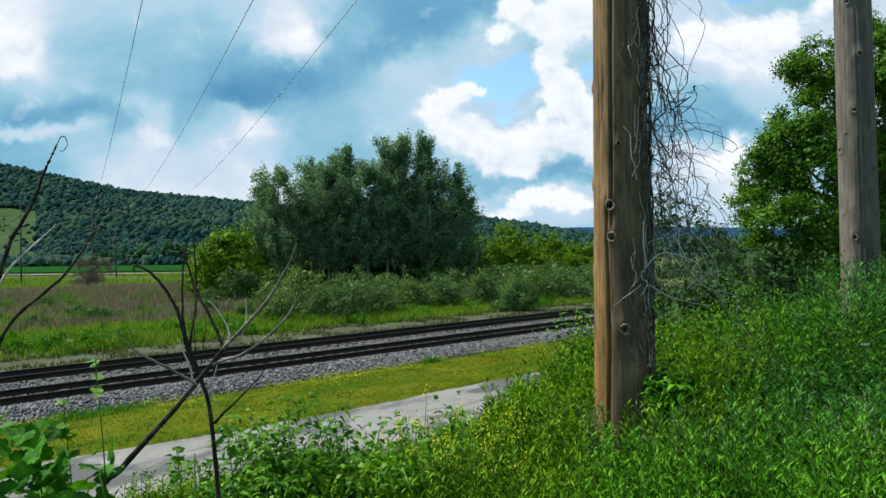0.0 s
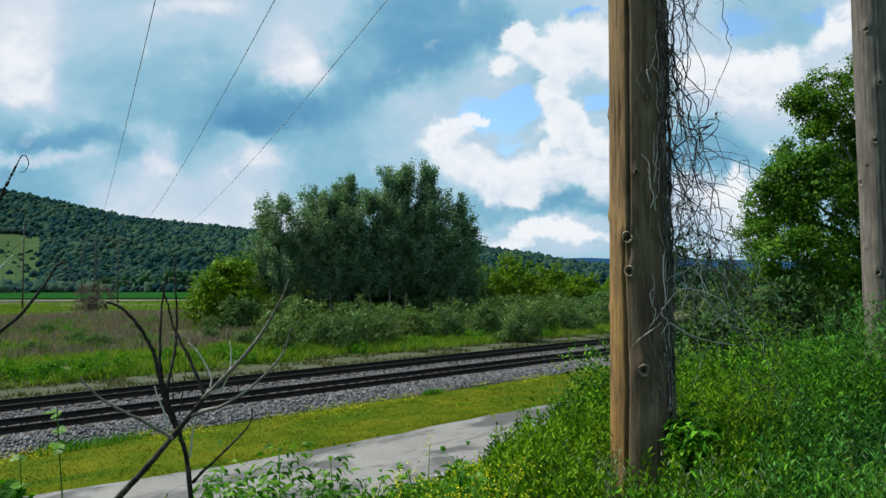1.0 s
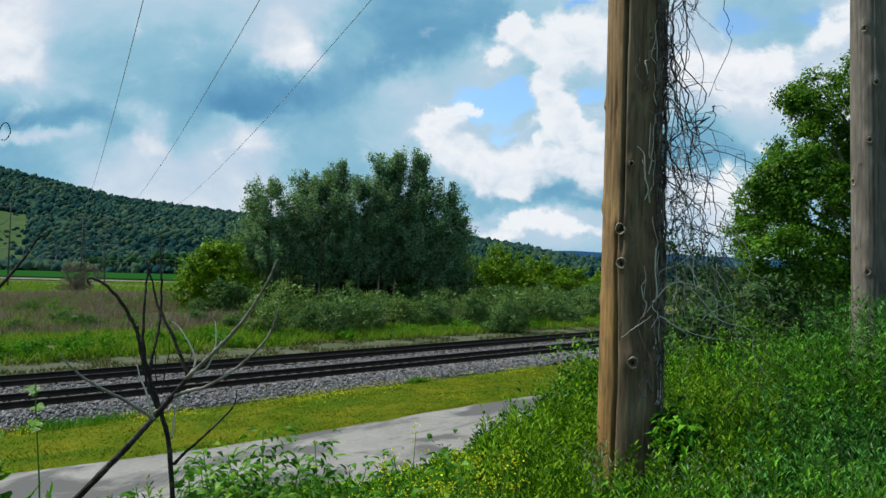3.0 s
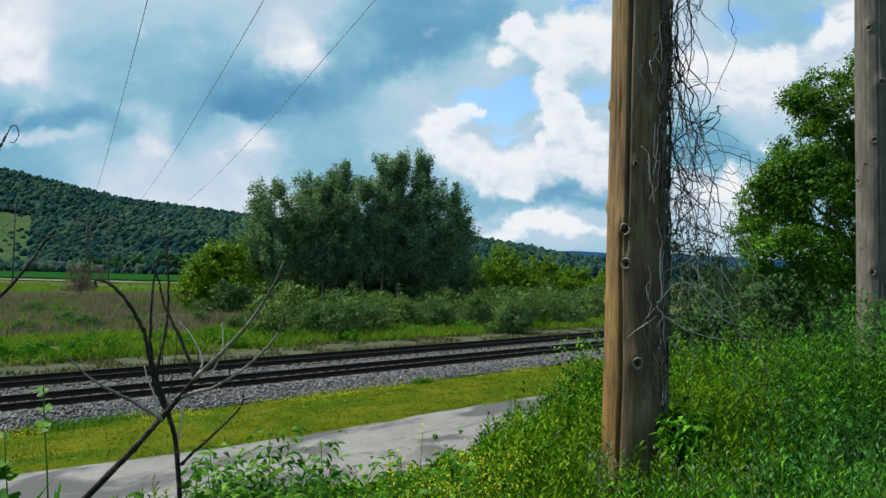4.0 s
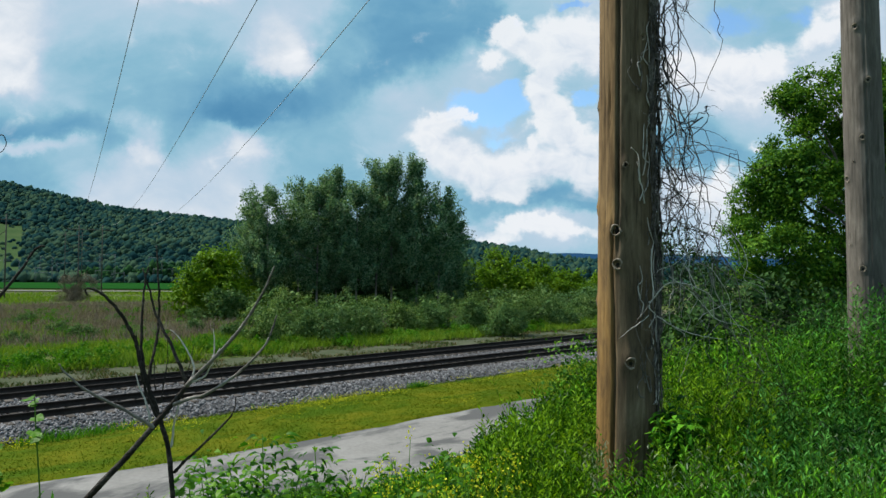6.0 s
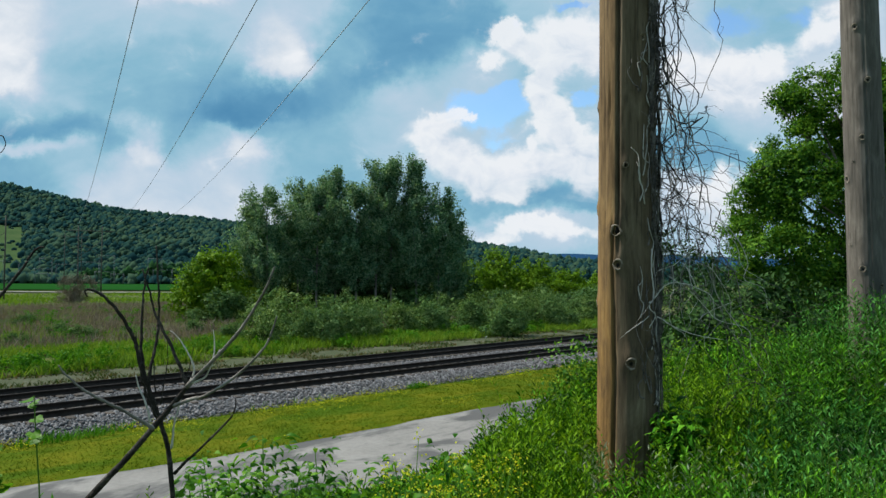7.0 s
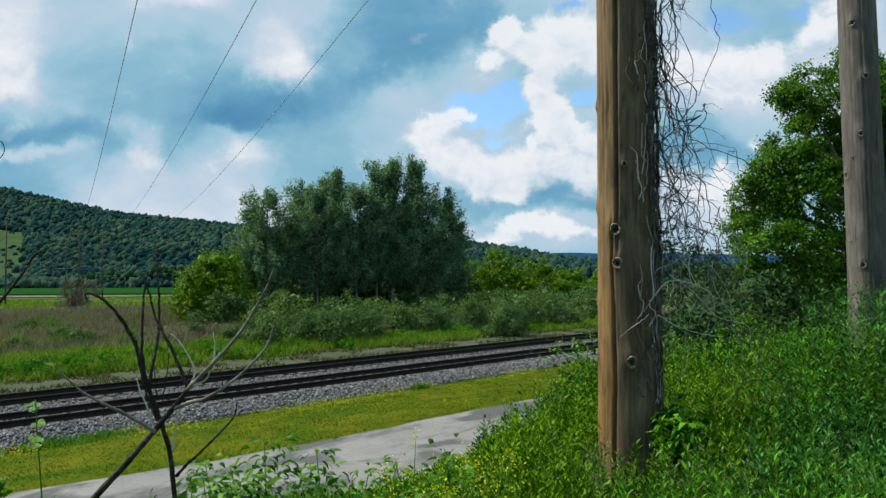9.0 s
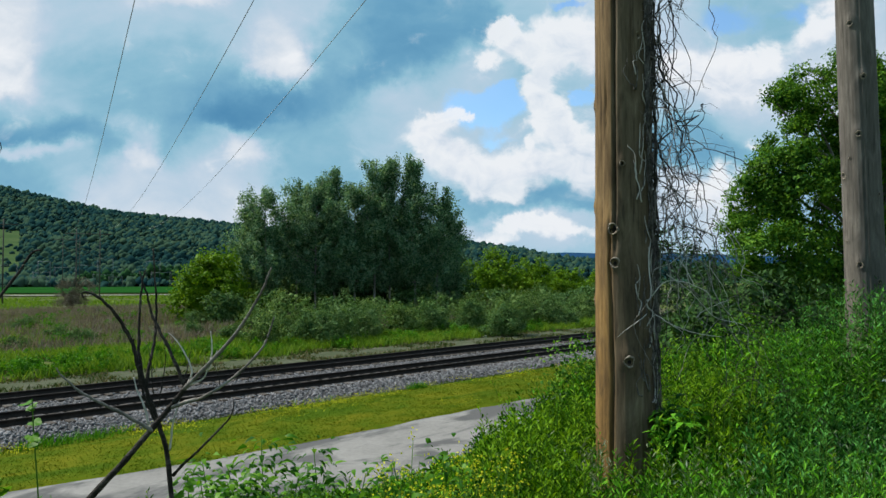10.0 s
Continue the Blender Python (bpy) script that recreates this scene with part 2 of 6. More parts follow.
def leaves(C, length, width, axis=None, spread=1.0, up=0.6, out=None):
    """Folded leaves at the places C: two triangles each, joined in one mesh."""
    n = len(C)
    a = unit(n) * spread + (0 if axis is None else axis)
    a /= np.linalg.norm(a, axis=1, keepdims=True)
    nn = unit(n) + np.array([0, 0, up]) if out is None else unit(n) * 0.3 + out * 1.1
    s = np.cross(a, nn)
    s /= np.linalg.norm(s, axis=1, keepdims=True) + 1e-9
    nn = np.cross(s, a)
    L = (length * rng.uniform(0.6, 1.25, n))[:, None]
    W = (width * rng.uniform(0.7, 1.2, n))[:, None]
    mid = C + a * L * 0.45 + nn * W * 0.18
    V = np.stack([C, mid + s * W * 0.5, C + a * L - nn * L * 0.12, mid - s * W * 0.5], 1).reshape(-1, 3)
    b = np.arange(n)[:, None] * 4
    F = np.concatenate([b + [0, 1, 2], b + [0, 2, 3]], 1).reshape(-1, 3)
    return V, F


# ---- materials ----
def surface(name, colors, scale, rough=0.8, bump=0.3, fine=8.0, stretch=(1, 1, 1), island=0.0, soft=0.0, metal=0.0, patches=None, spec=0.3, obj=0.0, stops=(0.3, 0.5, 0.7)):
    """A procedural surface: noise at two scales between colours, relief, and for leaves some light let through."""
    mat = bpy.data.materials.new(name)
    mat.use_nodes = True
    t = mat.node_tree
    t.nodes.clear()
    q = Nodes(t)
    co = q.scaled(t.nodes.new("ShaderNodeTexCoord").outputs["Object"], stretch)
    big = q.noise(co, scale, 5.0, 0.6)
    small = q.noise(co, scale * fine, 4.0, 0.65)
    f = q.m("ADD", q.m("MULTIPLY", big, 0.6), q.m("MULTIPLY", small, 0.4))
    if island:
        f = q.m("ADD", f, q.m("MULTIPLY", q.m("SUBTRACT", t.nodes.new("ShaderNodeNewGeometry").outputs["Random Per Island"], 0.5), island))
    if obj:
        f = q.m("ADD", f, q.m("MULTIPLY", q.m("SUBTRACT", t.nodes.new("ShaderNodeObjectInfo").outputs["Random"], 0.5), obj))
    col = q.ramp(f, list(zip(stops if len(colors) == 3 else np.linspace(stops[0], stops[-1], len(colors)), colors)))
    if patches:
        pc, ps, lo, hi = patches
        along = q.add("ShaderNodeMapping", Vector=q.add("ShaderNodeMapping", Vector=co, Rotation=(0, 0, ANG)).outputs[0], Scale=(2.6, 1, 1)).outputs[0]
        col = q.mix(q.ramp(q.noise(along, ps, 5.0, 0.6, 0.5), [(lo, (0, 0, 0)), (hi, (1, 1, 1))]), col, pc)
    b = q.add("ShaderNodeBsdfPrincipled", Base_Color=col, Roughness=rough, Metallic=metal, Specular_IOR_Level=spec)
    if bump:
        q.put(b.inputs["Normal"], q.add("ShaderNodeBump", Strength=bump, Distance=0.02, Height=q.m("ADD", small, big)).outputs[0])
    res = b.outputs[0]
    if soft:
        tr = q.add("ShaderNodeBsdfTranslucent", Color=q.mix(1.0, col, (1.25, 1.15, 0.5), "MULTIPLY"))
        mx = t.nodes.new("ShaderNodeMixShader")
        q.put(mx.inputs[0], soft), q.put(mx.inputs[1], res), q.put(mx.inputs[2], tr.outputs[0])
        res = mx.outputs[0]
    t.links.new(res, t.nodes.new("ShaderNodeOutputMaterial").inputs[0])
    return mat


M_GROUND = surface("earth and low weeds", [(0.028, 0.055, 0.010), (0.055, 0.085, 0.017), (0.095, 0.10, 0.035)], 0.35, 0.95, 0.6, 9, spec=0.03, patches=((0.085, 0.08, 0.05), 0.05, 0.5, 0.62))
M_CROP = surface("young crop", [(0.008, 0.045, 0.009), (0.011, 0.056, 0.011), (0.016, 0.068, 0.014)], 0.05, 0.95, 0.3, 12, spec=0.0)
M_VERGE = surface("mown verge", [(0.044, 0.076, 0.004), (0.080, 0.120, 0.006), (0.140, 0.148, 0.010)], 0.55, 0.95, 0.5, 6, spec=0.03, island=0.25, soft=0.25, patches=((0.058, 0.108, 0.006), 0.30, 0.44, 0.64))
M_ROAD = surface("gravel lane", [(0.13, 0.127, 0.121), (0.19, 0.185, 0.177), (0.24, 0.235, 0.226)], 0.5, 0.95, 0.6, 14, patches=((0.085, 0.085, 0.085), 0.20, 0.47, 0.55), spec=0.1)
M_BALLAST = surface("ballast bed", [(0.025, 0.025, 0.025), (0.07, 0.07, 0.073), (0.14, 0.14, 0.145)], 9.0, 0.9, 1.0, 2.2, spec=0.1)
M_STONE = surface("ballast stone", [(0.07, 0.07, 0.075), (0.12, 0.12, 0.125), (0.205, 0.205, 0.215)], 6.0, 0.85, 0.3, 4, island=0.6, spec=0.1)
M_RAIL = surface("rusty rail", [(0.010, 0.008, 0.007), (0.018, 0.014, 0.012), (0.032, 0.025, 0.021)], 3.0, 0.75, 0.2, 6, spec=0.2)
M_TIE = surface("oiled sleeper", [(0.03, 0.025, 0.02), (0.055, 0.045, 0.038), (0.09, 0.08, 0.07)], 2.0, 0.9, 0.4, 8, obj=0.3)
M_BARK = surface("grey bark", [(0.06, 0.055, 0.045), (0.13, 0.12, 0.10), (0.24, 0.22, 0.19)], 2.0, 0.9, 0.6, 6, (1, 1, 0.3))
M_POPLAR = surface("dark shrub leaves", [(0.026, 0.070, 0.022), (0.066, 0.140, 0.042), (0.150, 0.235, 0.094)], 0.5, 0.6, 0, 6, island=0.3, soft=0.25, spec=0.04)
M_GROVE = surface("poplar crown leaves", [(0.040, 0.105, 0.056), (0.092, 0.205, 0.108), (0.205, 0.320, 0.200)], 0.5, 0.55, 0, 6, island=0.6, soft=0.38, spec=0.04)
M_NETTLE = surface("blue-green weed leaves", [(0.009, 0.050, 0.007), (0.030, 0.150, 0.019), (0.098, 0.295, 0.062)], 1.6, 0.6, 0, 5, island=0.42, stops=(0.40, 0.50, 0.61), soft=0.26, spec=0.06)
M_LIME = surface("bright leaves", [(0.040, 0.105, 0.003), (0.080, 0.175, 0.005), (0.135, 0.245, 0.010)], 0.5, 0.6, 0, 6, island=0.4, soft=0.3, spec=0.08)
M_WILLOW = surface("grey-green leaves", [(0.036, 0.085, 0.020), (0.090, 0.172, 0.044), (0.185, 0.275, 0.100)], 0.5, 0.6, 0, 6, island=0.55, soft=0.25, spec=0.03)
M_MAPLE = surface("fresh leaves", [(0.016, 0.070, 0.008), (0.052, 0.152, 0.013), (0.145, 0.285, 0.026)], 0.6, 0.6, 0, 6, island=0.45, soft=0.3, spec=0.08)
M_WEED = surface("weed leaves", [(0.010, 0.054, 0.002), (0.038, 0.176, 0.004), (0.135, 0.365, 0.025)], 1.6, 0.6, 0, 5, island=0.42, stops=(0.40, 0.50, 0.61), soft=0.28, spec=0.05)
M_WEEDY = surface("yellowish weed leaves", [(0.020, 0.075, 0.001), (0.072, 0.190, 0.003), (0.185, 0.350, 0.018)], 1.6, 0.6, 0, 5, island=0.42, stops=(0.40, 0.50, 0.61), soft=0.30, spec=0.05)
M_STEM = surface("green stems", [(0.03, 0.085, 0.010), (0.055, 0.13, 0.016), (0.09, 0.16, 0.03)], 3.0, 0.8, 0, 6, spec=0.03)
M_DRY = surface("dry stalks", [(0.088, 0.078, 0.064), (0.150, 0.130, 0.110), (0.225, 0.197, 0.172)], 0.4, 0.9, 0, 6, island=0.5, spec=0.03, soft=0.2)
M_GRASS = surface("tall grass", [(0.058, 0.132, 0.010), (0.102, 0.198, 0.018), (0.15, 0.245, 0.030)], 0.3, 0.6, 0, 6, island=0.5, soft=0.35, spec=0.05)
M_FLOWER = surface("yellow petals", [(0.42, 0.45, 0.012), (0.52, 0.54, 0.02), (0.62, 0.63, 0.05)], 3.0, 0.6, 0, 6, island=0.4, soft=0.3, spec=0.1)
# distance haze is put into the two hill colours as extra blue
M_FOREST = surface("wooded slope tinted for haze", [(0.008, 0.028, 0.030), (0.014, 0.041, 0.036), (0.034, 0.064, 0.040)], 0.008, 0.95, 0, 6, island=0.30, spec=0.0, stops=(0.42, 0.5, 0.59))
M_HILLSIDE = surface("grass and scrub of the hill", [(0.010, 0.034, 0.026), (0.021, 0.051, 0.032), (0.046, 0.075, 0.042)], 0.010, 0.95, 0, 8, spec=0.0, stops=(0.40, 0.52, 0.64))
M_FOOT = surface("trees at the hill foot", [(0.008, 0.030, 0.014), (0.017, 0.050, 0.018), (0.034, 0.078, 0.026)], 0.05, 0.95, 0, 6, island=0.4, spec=0.0)
# the ridge's blue is aerial haze given as base colour
M_RIDGE = surface("distant ridge in haze blue", [(0.010, 0.036, 0.082), (0.013, 0.044, 0.098), (0.018, 0.052, 0.11)], 0.006, 0.95, 0, 6, spec=0.0)
M_CUT = surface("cleared slope", [(0.028, 0.056, 0.022), (0.042, 0.074, 0.030), (0.065, 0.092, 0.040)], 0.05, 0.95, 0, 6, spec=0.0)
M_WIRE = surface("grey cable", [(0.26, 0.28, 0.31), (0.31, 0.34, 0.37), (0.37, 0.40, 0.43)], 1.0, 0.6, 0, 4)
M_STEEL = surface("galvanised steel", [(0.07, 0.085, 0.095), (0.10, 0.12, 0.13), (0.13, 0.15, 0.16)], 2.0, 0.7, 0, 4, spec=0.1)
M_TWIG = surface("dead twig", [(0.009, 0.008, 0.007), (0.022, 0.019, 0.016), (0.10, 0.09, 0.08)], 14.0, 0.85, 0.5, 6, spec=0.15)
# bleached grey wood, with sunlit paleness added to its colour
M_GREY = surface("grey dead wood toned as sunlit", [(0.05, 0.045, 0.04), (0.16, 0.148, 0.135), (0.36, 0.34, 0.315)], 9.0, 0.85, 0.4, 6, spec=0.1)
M_PALE = surface("bleached twig", [(0.28, 0.26, 0.24), (0.42, 0.40, 0.37), (0.55, 0.52, 0.48)], 9.0, 0.85, 0.3, 6)


# ---- ground ----
def height(n, s):
    """Height of the ground: slope under the camera, lane, verge, railway bank, meadow."""
    z = np.interp(n, [-4000, -33, -31.5, -22.5, -21.5, -17.6, -17, -12.6, -12, -10.5, -8.5, -6, -4, -2, 0, 4, 12, 60, 400],
                  [0.3, 0.25, 0.2, 0.2, 0.2, 0.12, 0.06, 0.06, 0.15, 0.6, 1.35, 2.4, 2.9, 3.25, 3.35, 3.7, 4.3, 7.0, 20.0])
    return z


def ground_z(x, y):
    n, s = to_ns(x, y)
    return height(n, s)


nn = np.concatenate([-np.geomspace(4000, 60, 30), np.arange(-58, -33, 2.0), np.arange(-33, -11.9, 0.7), np.arange(-11.5, 8, 0.35), np.geomspace(8, 400, 16)])
ss = np.concatenate([-np.geomspace(3000, 30, 26), np.arange(-29, 70, 1.1), np.geomspace(71, 6000, 34)])
NN, SS = np.meshgrid(nn, ss, indexing="ij")
X, Y = NN * CN + SS * SN, -NN * SN + SS * CN
Z = height(NN, SS)
near = np.clip((40 - np.abs(NN)) / 10, 0, 1)
for k in range(NN.shape[0]):
    for l in range(NN.shape[1]):
        if near[k, l] > 0:
            Z[k, l] += near[k, l] * 0.05 * noise.noise((X[k, l] * 0.8, Y[k, l] * 0.8, 0.0))
i, j = np.meshgrid(np.arange(len(nn) - 1), np.arange(len(ss) - 1), indexing="ij")
c = len(ss)
GF = np.stack([i * c + j, (i + 1) * c + j, (i + 1) * c + j + 1, i * c + j + 1], -1).reshape(-1, 4)
ground = part("ground", (np.stack([X, Y, Z], -1).reshape(-1, 3), GF), M_GROUND, smooth=True)
tagged(ground, "weedy earth and meadow ground of a flat valley", "ground", kind="structure")


def verge_edge(s):
    """Edge of the verge along the lane: it draws back where the lane widens."""
    q = np.clip((10.0 - np.asarray(s)) / 6.0, 0, 1)
    return -17.30 - 0.75 * q * q * (3 - 2 * q)


def strip(name, n0, n1, s0, s1, lift, material, wob=0.15, step=0.8, cross=6, edge=None):
    """A strip along the railway that lies on the ground, with uneven edges."""
    sv = np.arange(s0, s1, step)
    V = []
    for s in sv:
        a = n0 + wob * noise.noise((s * 0.35, n0, 1.0)) + wob * 0.4 * noise.noise((s * 1.3, n0, 5.0))
        b = (float(edge(s)) if edge else n1) + wob * noise.noise((s * 0.35, n1, 2.0)) + wob * 0.4 * noise.noise((s * 1.3, n1, 7.0))
        for q in np.linspace(0, 1, cross):
            n = a + (b - a) * q
            e = 1 if 0 < q < 1 else 0
            V.append((*ns(n, s), float(height(n, s)) + (lift if e else -0.06) + e * 0.02 * noise.noise((n * 1.2, s * 1.2, 3.0))))
    i, j = np.meshgrid(np.arange(len(sv) - 1), np.arange(cross - 1), indexing="ij")
    F = np.stack([i * cross + j, (i + 1) * cross + j, (i + 1) * cross + j + 1, i * cross + j + 1], -1).reshape(-1, 4)
    return part(name, (np.array(V), F), material, smooth=True)


tagged(strip("road", -19.9, -12.4, -60, 220, 0.06, M_ROAD), "pale gravel lane with darker damp patches beside the railway", "road", kind="structure")
tagged(strip("verge", -22.6, -17.4, -60, 220, 0.09, M_VERGE, 0.2, cross=12, edge=verge_edge), "yellow-green mown grass verge between lane and ballast", "verge", kind="structure")

M_SHOULDER = surface("bare trackside earth", [(0.034, 0.050, 0.022), (0.060, 0.070, 0.042), (0.100, 0.100, 0.080)], 0.9, 0.95, 0.6, 8, spec=0.03)
tagged(strip("shoulder", -37.3, -31.4, -60, 220, 0.03, M_SHOULDER, 0.5, cross=10), "bare grey earth strip with sparse growth beyond the tracks", "verge", kind="structure")

# ---- railway ----
RAIL_Z = 0.585
RAIL_N = (-24.1, -25.54, -28.35, -29.79)
BED = [(-22.2, 0.18), (-22.6, 0.34), (-23.2, 0.50), (-23.7, 0.535), (-24.0, 0.52), (-25.0, 0.52), (-26.1, 0.54), (-27.0, 0.54), (-28.0, 0.53), (-29.0, 0.52), (-30.4, 0.54), (-31.1, 0.45), (-32.0, 0.2)]
sv = np.concatenate([np.arange(-80, 70, 1.0), np.arange(70, 400, 6.0)])
V = []
for s in sv:
    for n, z in BED:
        V.append((*ns(n + 0.18 * noise.noise((s * 0.5, n, 0)), s), z + 0.03 * noise.noise((s * 0.9, n * 2, 4))))
c = len(BED)
i, j = np.meshgrid(np.arange(len(sv) - 1), np.arange(c - 1), indexing="ij")
F = np.stack([i * c + j, (i + 1) * c + j, (i + 1) * c + j + 1, i * c + j + 1], -1).reshape(-1, 4)
bed = part("ballast_bed", (np.array(V), F), M_BALLAST, smooth=True)
tagged(bed, "grey crushed-stone ballast bed of a double-track railway", "ballast", kind="structure")


def stones(count, n0, n1, s0, s1, size):
    """Loose crushed stones on the bed, eight faces each."""
    n, s = rng.uniform(n0, n1, count), rng.uniform(s0, s1, count)
    bn, bz = np.array(BED).T
    z = np.interp(n, bn[::-1], bz[::-1])
    C = np.stack([n * CN + s * SN, -n * SN + s * CN, z + size * 0.2], -1)
    base = np.array([(1, 0, 0), (0, 1, 0), (-1, 0, 0), (0, -1, 0), (0, 0, 0.8), (0, 0, -0.8)], dtype=float)
    Vv = base[None] + rng.uniform(-0.35, 0.35, (count, 6, 3))
    a = rng.uniform(0, 6.28, count)
    R = np.zeros((count, 3, 3))
    R[:, 0, 0], R[:, 0, 1], R[:, 1, 0], R[:, 1, 1], R[:, 2, 2] = np.cos(a), -np.sin(a), np.sin(a), np.cos(a), 1
    Vv = np.einsum("kij,kvj->kvi", R, Vv) * (size * rng.uniform(0.4, 1.0, count))[:, None, None] + C[:, None]
    f = np.array([(0, 1, 4), (1, 2, 4), (2, 3, 4), (3, 0, 4), (1, 0, 5), (2, 1, 5), (3, 2, 5), (0, 3, 5)])
    return Vv.reshape(-1, 3), (np.arange(count)[:, None, None] * 6 + f[None]).reshape(-1, 3)


loose = part("ballast_stones", join([stones(17000, -24.0, -22.1, -2, 48, 0.075), stones(5000, -25.4, -24.25, -2, 48, 0.055), stones(6000, -28.2, -25.6, -2, 50, 0.065), stones(3000, -32, -28.4, 0, 55, 0.065)]), M_STONE)
tagged(loose, "loose grey crushed stones of the railway ballast", "ballast", kind="stuff")

PROFILE = [(-0.07, 0), (0.07, 0), (0.07, 0.012), (0.012, 0.03), (0.01, 0.12), (0.036, 0.135), (0.036, 0.165), (0.028, 0.172), (-0.028, 0.172), (-0.036, 0.165), (-0.036, 0.135), (-0.01, 0.12), (-0.012, 0.03), (-0.07, 0.012)]


def rail_mesh(n):
    V, c = [], len(PROFILE)
    for s in (-80, 0, 60, 400):
        V += [(*ns(n + a, s), RAIL_Z + z * 1.12) for a, z in PROFILE]
    F = [(k * c + j, k * c + (j + 1) % c, (k + 1) * c + (j + 1) % c, (k + 1) * c + j) for k in range(3) for j in range(c)]
    return np.array(V), np.array(F)


tie = bmesh.new()
bmesh.ops.create_cube(tie, size=1.0, matrix=Matrix.Diagonal((2.6, 0.23, 0.18, 1)))
bmesh.ops.bevel(tie, geom=tie.edges[:], offset=0.015, segments=1, affect="EDGES")
TIE = bpy.data.meshes.new("sleeper")
tie.to_mesh(TIE)
tie.free()
TIE.materials.append(M_TIE)
for a, b, note in ((RAIL_N[0], RAIL_N[1], "beside the grass verge"), (RAIL_N[2], RAIL_N[3], "beside the meadow")):
    track = thing("railway_track", "dark rusty steel railway track on sleepers " + note, "railway track", group="railway tracks")
    part("rail", rail_mesh(a), M_RAIL, track)
    part("rail", rail_mesh(b), M_RAIL, track)
    for k in range(112):
        ob = part("sleeper", TIE, None, track)
        x, y = ns((a + b) / 2, -3 + k * 0.56)
        ob.matrix_basis = pose(x, y, 0.497, rng.uniform(-0.5, 0.5), rng.uniform(-0.6, 0.6), math.degrees(-ANG) + rng.uniform(-1, 1))


# ---- wooden poles ----
def pole_wood(name, warm, cool=0.0):
    mat = bpy.data.materials.new(name)
    mat.use_nodes = True
    t = mat.node_tree
    t.nodes.clear()
    q = Nodes(t)
    co = t.nodes.new("ShaderNodeTexCoord").outputs["Object"]
    grain = q.noise(q.scaled(co, (1, 1, 0.11)), 30.0, 6.0, 0.65, 0.6)
    broad = q.noise(q.scaled(co, (1, 1, 0.22)), 8.0, 6.0, 0.65, 0.8)
    streak = q.noise(q.scaled(co, (1, 1, 0.02)), 16.0, 3.0, 0.6)
    f = q.m("ADD", q.m("MULTIPLY", grain, 0.4), q.m("MULTIPLY", broad, 0.6))
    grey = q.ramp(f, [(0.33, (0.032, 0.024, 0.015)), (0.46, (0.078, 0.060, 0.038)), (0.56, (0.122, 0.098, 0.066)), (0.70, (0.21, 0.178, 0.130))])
    sunlit_tan = q.ramp(f, [(0.35, (0.05, 0.027, 0.008)), (0.46, (0.125, 0.070, 0.021)), (0.56, (0.190, 0.110, 0.034)), (0.70, (0.27, 0.172, 0.064))])
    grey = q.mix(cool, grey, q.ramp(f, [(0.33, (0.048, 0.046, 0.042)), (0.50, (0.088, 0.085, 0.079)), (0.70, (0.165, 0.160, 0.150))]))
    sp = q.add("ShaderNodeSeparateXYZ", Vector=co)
    # tan left of the crack: stain, and the sunlit side's warmth put into colour
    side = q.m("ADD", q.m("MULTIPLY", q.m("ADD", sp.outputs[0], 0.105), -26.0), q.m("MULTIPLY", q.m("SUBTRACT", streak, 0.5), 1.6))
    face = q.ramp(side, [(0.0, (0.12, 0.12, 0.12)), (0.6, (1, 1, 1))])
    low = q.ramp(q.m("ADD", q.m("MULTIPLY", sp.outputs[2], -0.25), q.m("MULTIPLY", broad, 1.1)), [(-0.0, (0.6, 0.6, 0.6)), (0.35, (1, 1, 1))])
    col = q.mix(q.m("MULTIPLY", q.m("MULTIPLY", face, low), warm), grey, sunlit_tan)
    slit = q.ramp(q.noise(q.scaled(co, (1, 1, 0.03)), 55.0, 2.0, 0.5), [(0.33, (0.25, 0.25, 0.25)), (0.40, (1, 1, 1))])
    col = q.mix(0.55, col, slit, "MULTIPLY")
    b = q.add("ShaderNodeBsdfPrincipled", Base_Color=col, Roughness=0.85, Specular_IOR_Level=0.25)
    q.put(b.inputs["Normal"], q.add("ShaderNodeBump", Strength=0.5, Distance=0.005, Height=q.m("ADD", grain, q.m("MULTIPLY", streak, 0.7))).outputs[0])
    t.links.new(b.outputs[0], t.nodes.new("ShaderNodeOutputMaterial").inputs[0])
    return mat


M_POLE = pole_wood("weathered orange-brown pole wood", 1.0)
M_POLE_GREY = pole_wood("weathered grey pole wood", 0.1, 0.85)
# near-black knot colour carries the shade inside the hollow
M_KNOT = surface("knot wood blackened as a hole", [(0.004, 0.003, 0.002), (0.008, 0.006, 0.005), (0.02, 0.016, 0.012)], 30.0, 0.95, 0.3, 3)
M_SCAR = surface("pale knot rim", [(0.09, 0.07, 0.048), (0.18, 0.15, 0.115), (0.36, 0.32, 0.27)], 40.0, 0.85, 0.4, 3)


ball = bmesh.new()
bmesh.ops.create_icosphere(ball, subdivisions=2, radius=1.0)
BALL_V = np.array([q.co[:] for q in ball.verts])
BALL_F = np.array([[q.index for q in f.verts] for f in ball.faces])
ball.free()


def knot_relief(d, e):
    """Relief round a knot, in units of its size: a swelling that tails off upward, with a hollow in it."""
    return 0.66 * np.exp(-(d / 1.35) ** 2 - (e / np.where(e > 0, 2.6, 1.3)) ** 2) - 0.70 * np.exp(-(d / 0.60) ** 2 - ((e + 0.15) / 0.70) ** 2)


